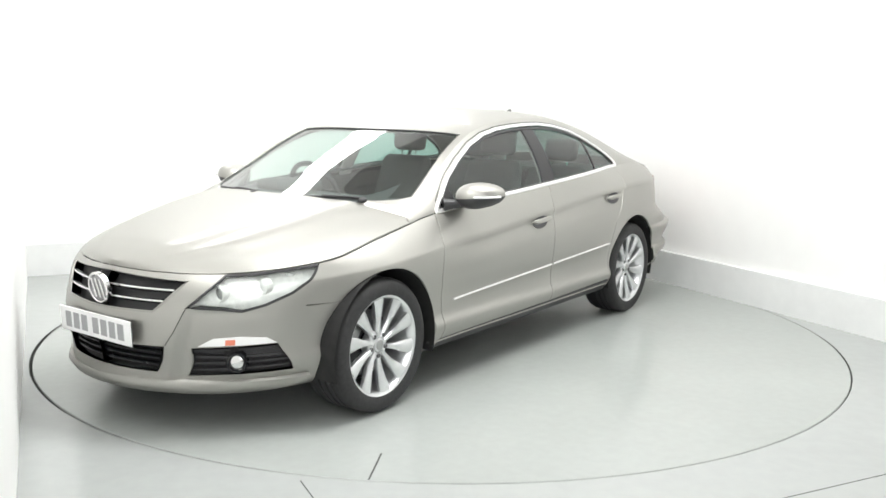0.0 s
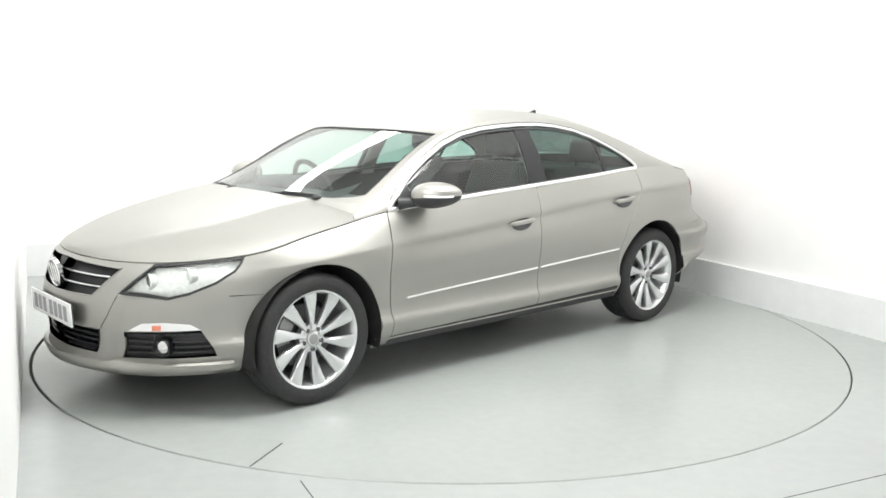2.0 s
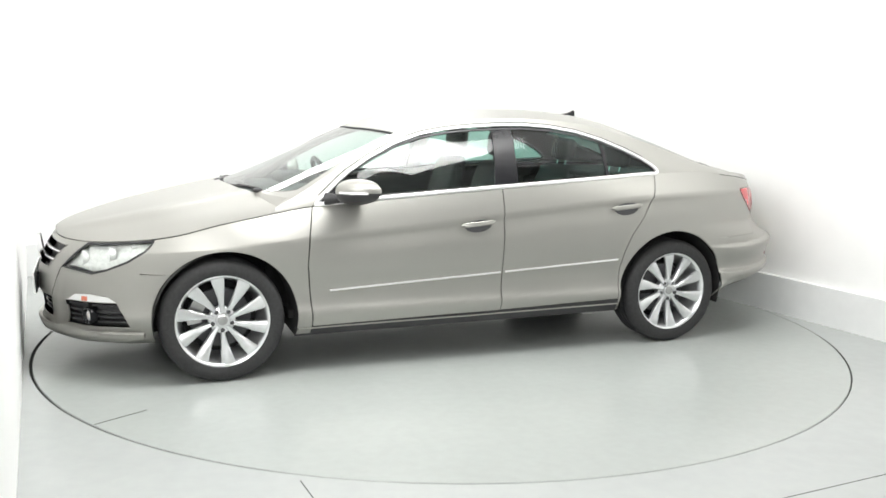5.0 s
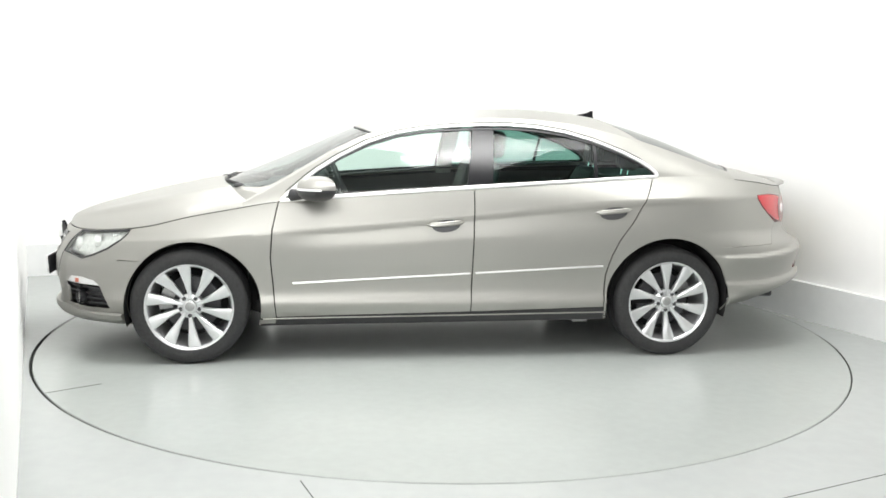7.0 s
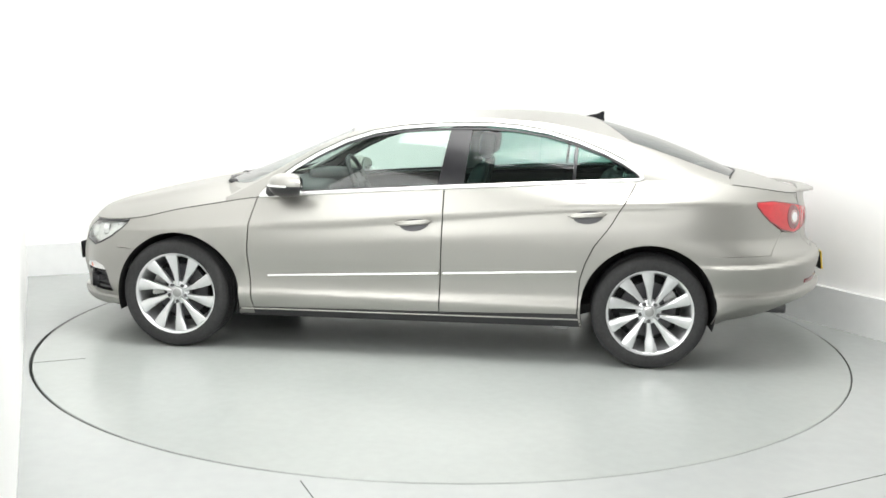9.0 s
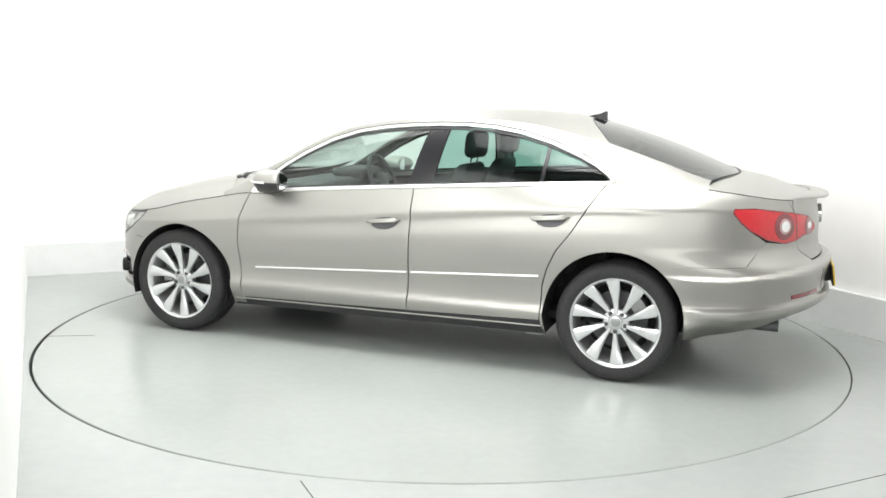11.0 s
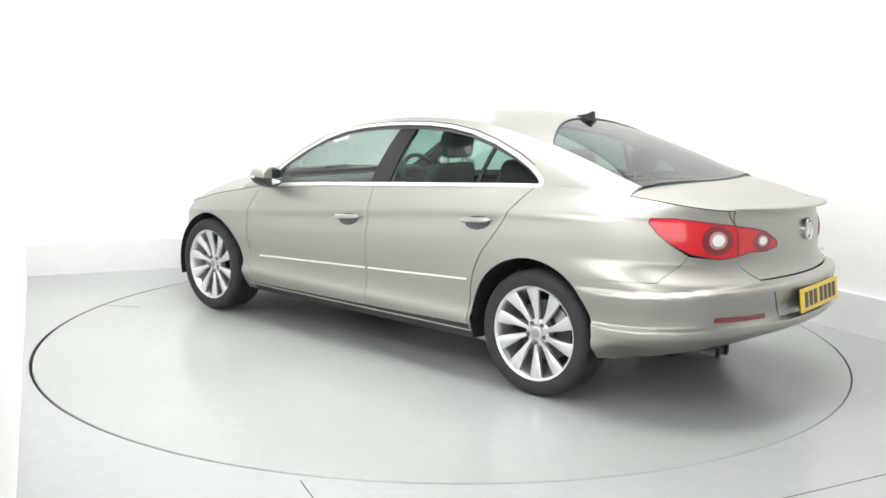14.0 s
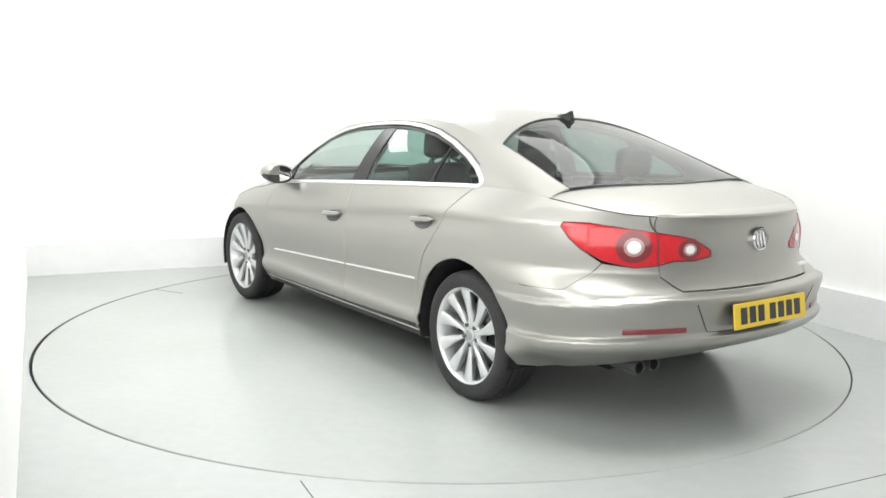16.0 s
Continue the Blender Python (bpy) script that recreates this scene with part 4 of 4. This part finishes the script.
def side_details(m):
    mir = m < 0
    f = flipped(m)
    # door handles, each over a dark patch that stands in for its shaded cup
    for x, w, name in ((0.038, 0.777, "front_door_handle"), (0.993, 0.848, "rear_door_handle")):
        h = group(name, "body-coloured pull handle over a dark patch for its shaded cup")
        slope = 0.085
        ring = [(x + 0.082 * math.cos(a) + 0.006, w - 0.003 + 0.034 * math.sin(a) * (1.25 if math.sin(a) < 0 else 0.8) + slope * 0.082 * math.cos(a)) for a in [2 * math.pi * i / 28 for i in range(28)]]
        patch("cup", lower, [ring], POCKET, h, "dark patch for the shaded hollow behind the handle", lift=0.0045, rim=0.004, mirrored=mir)
        pts = [(x - 0.105 + 0.21 * i / 16, 0) for i in range(17)]
        bow = lambda i: 0.004 + 0.026 * math.sin(math.pi * min(1, max(0, i / 16))) ** 0.5
        rail = []
        for i, (px, _) in enumerate(pts):
            pw = w + 0.004 + slope * (px - x)
            rail.append(f(lower(px, pw) + Vector((0, -bow(i), 0))))
        part("grip", sweep(rail, Vector((0, -m, 0.25)), 0.0135, 0.012, taper=2), PAINT, h)
    # mirror
    mirror = group("door_mirror", "body-coloured door mirror with a black lower half")
    for name, upper, mat in (("cap", True, PAINT), ("lower_shell", False, BLACK)):
        bm = bmesh.new()
        bmesh.ops.create_uvsphere(bm, u_segments=32, v_segments=20, radius=1.0)
        cut = -0.10
        bmesh.ops.bisect_plane(bm, geom=bm.verts[:] + bm.edges[:] + bm.faces[:], plane_co=(0, 0, cut), plane_no=(0, 0, 1), clear_inner=upper, clear_outer=not upper)
        for v in bm.verts:
            x, y, z = v.co
            sq = lambda q, e: math.copysign(abs(q) ** e, q)
            x, y, z = sq(x, 0.8), sq(y, 0.75), sq(z, 0.85)
            x = min(x, 0.62)
            tall = 1.0 - 0.28 * max(0.0, -y)
            v.co = f((-0.665 + 0.105 * x - 0.012 * y + 0.03 * max(0.0, -y), -0.935 + 0.108 * y, 0.972 + 0.068 * z * tall + 0.008 * -y))
        part(name, bm, mat, mirror, "black lower shell" if not upper else "", angle=50)
    glass = lathe([(0, 0), (0.9, 0), (1.0, -0.05)], 32, "x")
    for v in glass.verts:
        v.co = f((-0.5985 + 0.008 * v.co.x, -0.935 + 0.088 * v.co.y, 0.972 + 0.050 * v.co.z))
    part("mirror_glass", glass, MIRROR, mirror, "mirror glass facing back")
    arc = [f((-0.62 - 0.145 * math.sin(a), -0.94 - 0.100 * math.cos(a), 0.972)) for a in [0.15 + 1.15 * i / 10 for i in range(11)]]
    part("indicator_strip", sweep(arc, [Vector((p.x + 0.665, (p.y - (-0.935 * m)), 0)) for p in arc], 0.006, 0.012), CLEAR, mirror, "slim white indicator")
    foot = tube([f((-0.80, -0.805, 0.925)), f((-0.755, -0.84, 0.930)), f((-0.70, -0.89, 0.938))], [0.035, 0.026, 0.024], 12)
    part("mirror_foot", foot, BLACK, mirror)
    patch("mirror_corner", cabin_side, [[(-0.845, 0.905), (-0.69, 0.914), (-0.70, 1.02), (-0.76, 0.975)]], GLOSS_BLACK, car, "black corner plate behind the mirror", lift=-0.004, mirrored=mir)
    # tail light, split by the boot gap
    lamp = group("tail_light", "red wrap-round tail light with white round lamps")
    outer = sx((1.907, 0.934), (2.0, 0.936)) + sy((0.60, 0.917), (0.5145, 0.905), (0.5145, 0.765), (0.60, 0.756), tail=True) + sx((2.07, 0.780), (1.99, 0.828), (1.945, 0.868), (1.905, 0.916))
    inner = sy((0.512, 0.902), (0.43, 0.890), (0.36, 0.873), (0.29, 0.826), (0.29, 0.802), (0.36, 0.786), (0.45, 0.786), (0.512, 0.768), tail=True)
    for name, o in (("outer_lens", outer), ("inner_lens", inner)):
        patch(name, lower, [o], RED, lamp, lift=0.002, rim=0.02, mirrored=mir, db=0.02)
        seal("lens_edge", lower, o, m, 0.0035, 0.003, DEEP_RED, lamp, "dark red edge of the lens", lift=0.001)
    for v, w, r in ((0.60, 0.842, 0.064), (0.385, 0.833, 0.042)):
        s = s_of_y(v, w, True)
        patch("smoked_ring", lower, [disc(s, w, r * 1.3, r * 1.05)], DEEP_RED, lamp, "dark red ring round the lamp", lift=0.0045, rim=0.004, mirrored=mir, da=0.02, db=0.02)
        patch("lamp_bowl", lower, [disc(s, w, r * 0.74, r * 0.62)], LENS_PINK, lamp, "pale pink bowl round the white lamp", lift=0.006, rim=0.004, mirrored=mir, da=0.02, db=0.02)
        patch("lamp", lower, [disc(s, w, r * 0.50, r * 0.42)], CLEAR, lamp, "white round lamp", lift=0.0085, rim=0.004, mirrored=mir, da=0.02, db=0.02)
    # red reflector in the bumper
    pts = [(s_of_y(0.70 - 0.25 * i / 12, 0.50, True), 0.498 + 0.004 * i / 12) for i in range(13)]
    seal("bumper_reflector", bumper, pts, m, 0.011, 0.005, DEEP_RED, car, "slim red reflector in the bumper", lift=0.001, per=1, closed=False)
    # sill edge
    seal("sill_edge", lower, [(-0.965 + 1.93 * i / 30, 0.246 + 0.022 * i / 30) for i in range(31)], m, 0.004, 0.006, PAINT, car, "body-coloured edge of the sill", lift=0.0, per=1, closed=False)


for side in (1, -1):
    side_details(side)


def roof_and_tail():
    fin = prism([(0.0, 0.0), (0.02, 0.012), (0.075, 0.034), (0.108, 0.058), (0.118, 0.056), (0.116, 0.02), (0.122, 0.0)], 0.016)
    for v in fin.verts:
        k = 1 - 0.75 * v.co.z / 0.058
        v.co = Vector((1.000 + v.co.x, (v.co.y - 0.008) * 2.2 * k, MID_W(1.0 + v.co.x) - 0.004 + v.co.z * 0.95))
    part("roof_antenna", fin, GLOSS_BLACK, car, "black shark-fin roof antenna")
    # spoiler lip on the boot
    n = 28
    pts, ups = [], []
    for i in range(n + 1):
        v = 0.51 - 1.02 * i / n
        s = s_of_y(abs(v), 0.962, True)
        p = lower(s, 0.962)
        k = 1 - (abs(v) / 0.51) ** 4
        pts.append(Vector((p.x - 0.028 + 0.032 * k, -abs(p.y) if v > 0 else abs(p.y), 0.962 + 0.017 * k)))
        ups.append(Vector((0.14, 0, 1)))
    part("boot_spoiler", sweep(pts, ups, 0.052, 0.014, taper=7), PAINT, car, "body-coloured lip on the boot lid")
    for k, v in enumerate((-0.53, -0.435)):
        bm = lathe([(0.025, 0.0), (0.029, 0.0), (0.031, 0.004), (0.031, -0.16)], 24, "x")
        part("exhaust_pipe", bm, POCKET, car, "round dark steel exhaust pipe", at=pose(2.155, v, 0.305))
        part("pipe_inside", lathe([(0.0, -0.05), (0.027, -0.05), (0.027, -0.002)], 20, "x"), DARK, car, at=pose(2.155, v, 0.305))
    for m in (1, -1):
        shut = [(s0, BELT_W(s0) - 0.001) for s0 in [1.80 + (s_of_y(0.516, 0.95, True) - 1.80) * i / 24 for i in range(25)]] + sy((0.515, 0.935), (0.515, 0.912), tail=True)
        seal("boot_gap", lower, shut, m, 0.0026, 0.0016, JOINT, car, "dark gap round the boot lid", closed=False, per=2)
        # no recess is cut: a dark line stands in for its shaded edge
        recess = sy((0.40, 0.612), (0.345, 0.485), (0.10, 0.478), tail=True)
        seal("plate_recess_shade", bumper, recess, m, 0.003, 0.002, POCKET, car, "dark line for the shade at the number plate recess", closed=False)
    s = s_of_y(0.45, 0.70, True)
    p = lower(s, 0.70)
    part("model_badge", boxes(((p.x - 0.006, 0.40, 0.694), (p.x + 0.010, 0.50, 0.708))), CHROME, car, "small bright lettering drawn as a bar")
    for x, y, a, b in ((0.55, -0.55, 0.09, 0.06), (-0.45, -0.50, 0.12, 0.05), (0.88, -0.66, 0.05, 0.05)):
        part("underbody_bracket", rounded(boxes(((x - a, y - b, 0.165), (x + a, y + b, 0.225))), 0.012, 2), STEEL if x > 0.5 else DARK, car, "bracket under the floor")
    silencer = rounded(boxes(((1.75, -0.58, 0.265), (1.98, -0.2, 0.36))), 0.04, 3)
    part("silencer", silencer, DARK, car, "dark exhaust box under the tail")
    # wipers
    for k0, k1 in ((0.60, 0.12), (-0.16, -0.68)):
        w = group("wiper", "black windscreen wiper")
        blade, arm = [], []
        for i in range(15):
            k = k0 + (k1 - k0) * i / 14
            p = cabin_top(SCREEN_BASE(k) - 0.005 + 0.020 * i / 14, k)
            blade.append(p + Vector((-0.004, 0, -0.002)))
            arm.append(p + Vector((-0.010, 0, 0.001 + 0.004 * math.sin(math.pi * i / 14))))
        part("blade", sweep(blade, Vector((-0.45, 0, 1)), 0.005, 0.006), BLACK, w)
        part("arm", sweep(arm[7:], Vector((-0.45, 0, 1)), 0.006, 0.006), BLACK, w)
        part("pivot", ellipsoid(arm[-1] - Vector((0.02, 0, 0.006)), (0.028, 0.020, 0.014)), BLACK, w)


roof_and_tail()


# ---- cabin ----
def seat(x, y, wide, name="front_seat", back=1.06, lean=0.16):
    st = group(name, "dark leather seat with a headrest")
    part("cushion", rounded(boxes(((x - 0.30, y - wide, 0.42), (x + 0.22, y + wide, 0.56))), 0.05, 3), LEATHER, st)
    bm = rounded(boxes(((-0.06, -wide, 0.0), (0.06, wide, back - 0.50))), 0.05, 3)
    for v in bm.verts:
        k = v.co.z / (back - 0.5)
        v.co = Vector((x + 0.20 + v.co.x * (1.1 - 0.4 * k) + lean * k, y + v.co.y * (1 - 0.22 * k * k), 0.50 + v.co.z))
    part("backrest", bm, LEATHER, st)
    rest = rounded(boxes(((-0.045, -0.125, 0.0), (0.045, 0.125, 0.16))), 0.04, 3)
    part("headrest", rest, LEATHER, st, at=pose(x + 0.20 + lean + 0.02, y, back + 0.03, 0, 6, 0))
    for d in (-0.06, 0.06):
        part("headrest_post", tube([(x + 0.20 + lean, y + d, back - 0.04), (x + 0.20 + lean + 0.02, y + d, back + 0.06)], 0.006, 8), CHROME, st)
    return st


def build_cabin():
    for y in (-0.36, 0.36):
        seat(0.02, y, 0.24, back=1.09)
        seat(0.80, y, 0.27, "rear_seat", 1.02, 0.22)
    dash = boxes(((-1.02, -0.66, 0.70), (-0.62, 0.66, 0.92)))
    rounded(dash, 0.06, 3)
    for v in dash.verts:
        v.co.x += -0.05 * (1 - (v.co.y / 0.66) ** 2)
        if v.co.z > 0.85:
            v.co.z += 0.02 * math.exp(-((v.co.y - 0.36) / 0.2) ** 2)
    part("dashboard", dash, DASH, car, "dark grey dashboard")
    part("instrument_hood", rounded(boxes(((-0.85, 0.20, 0.90), (-0.60, 0.54, 0.985))), 0.04, 3), DASH, car)
    wheel = group("steering_wheel", "black leather steering wheel")
    at = pose(-0.52, 0.36, 0.90, 0, 66, 0)
    bm = lathe([(0.185 + 0.016 * math.cos(a), 0.016 * math.sin(a)) for a in [2 * math.pi * i / 10 for i in range(11)]], 40, "z")
    part("steering_rim", bm, LEATHER, wheel, at=at)
    part("steering_hub", rounded(boxes(((-0.06, -0.07, -0.04), (0.06, 0.07, 0.01))), 0.02, 2), BLACK, wheel, at=at)
    part("steering_spoke", rounded(boxes(((-0.02, -0.18, -0.02), (0.02, 0.18, 0.0))), 0.006, 1), BLACK, wheel, at=at)
    part("parcel_shelf", rounded(boxes(((1.18, -0.60, 0.965), (1.80, 0.60, 1.0))), 0.01, 1), DASH, car, "dark parcel shelf under the rear window")
    part("cabin_floor", boxes(((-1.0, -0.78, 0.29), (1.3, 0.78, 0.33))), DARK, car)
    part("rear_bulkhead", boxes(((1.22, -0.70, 0.33), (1.26, 0.70, 0.96))), DARK, car)
    part("front_bulkhead", boxes(((-1.10, -0.66, 0.33), (-1.06, 0.66, 0.84))), DARK, car)
    patch("headliner", cabin_top, [[(SCREEN_TOP(k) + 0.02, k * 0.98) for k in KS] + [(BACK_TOP(k) - 0.02, k * 0.98) for k in KS[::-1]]], TRIM, car, "light grey roof lining", lift=-0.032, rim=0, da=0.08, db=0.08)
    for m in (1, -1):
        f = flipped(m)
        pts = [f(cabin_side(0.245 + 0.12 * (w - 1.0), w) + Vector((0, 0.035, 0))) for w in (0.90, 1.0, 1.1, 1.2, 1.29)]
        part("pillar_trim", sweep(pts, Vector((0, m, 0)), 0.055, 0.02), TRIM, car, "light grey pillar trim inside")
        card = [(-0.86, 0.40), (0.95, 0.40), (1.15, 0.86)] + [(u, BELT_W(u) - 0.008) for u in (1.2, 0.8, 0.2, -0.4, -0.86)]
        patch("door_card", lower, [card], DASH, car, "dark inner door lining", lift=-0.075, rim=0, mirrored=m < 0, da=0.08, db=0.06)
        top = [(-0.86 + 2.06 * i / 20) for i in range(21)]
        part("door_card_top", sweep([f(lower(u, BELT_W(u) - 0.006) + Vector((0, 0.045, 0))) for u in top], Vector((0, 0, 1)), 0.04, 0.01), DASH, car, "dark window ledge inside the doors")


build_cabin()


# ---- what moves ----
def motions():
    """The table turns at an even pace after a slow start, and the car stands on it."""
    turn = [(0.0, 54.1), (0.5, 52.2), (1.0, 49.5), (1.5, 46.0), (2.0, 42.5), (2.5, 38.95), (3.0, 35.4), (3.5, 31.8), (4.0, 28.2)]
    turn += [(t, 55.6 - 6.87 * t) for t in (5.0, 6.0, 7.0, 8.0, 9.0, 10.0, 11.0, 12.0, 13.0, 14.0, 15.0, 16.0)]
    walk(table, [(t, pose(0, 0, 0, 0, 0, a)) for t, a in turn])
    rows = []
    for t, a in turn:
        c, s = math.cos(radians(a)), math.sin(radians(a))
        rows.append((t, pose(-0.130 * c - 0.141 * s, -0.130 * s + 0.141 * c, 0, 0, 0, a)))
    walk(car, rows)


motions()
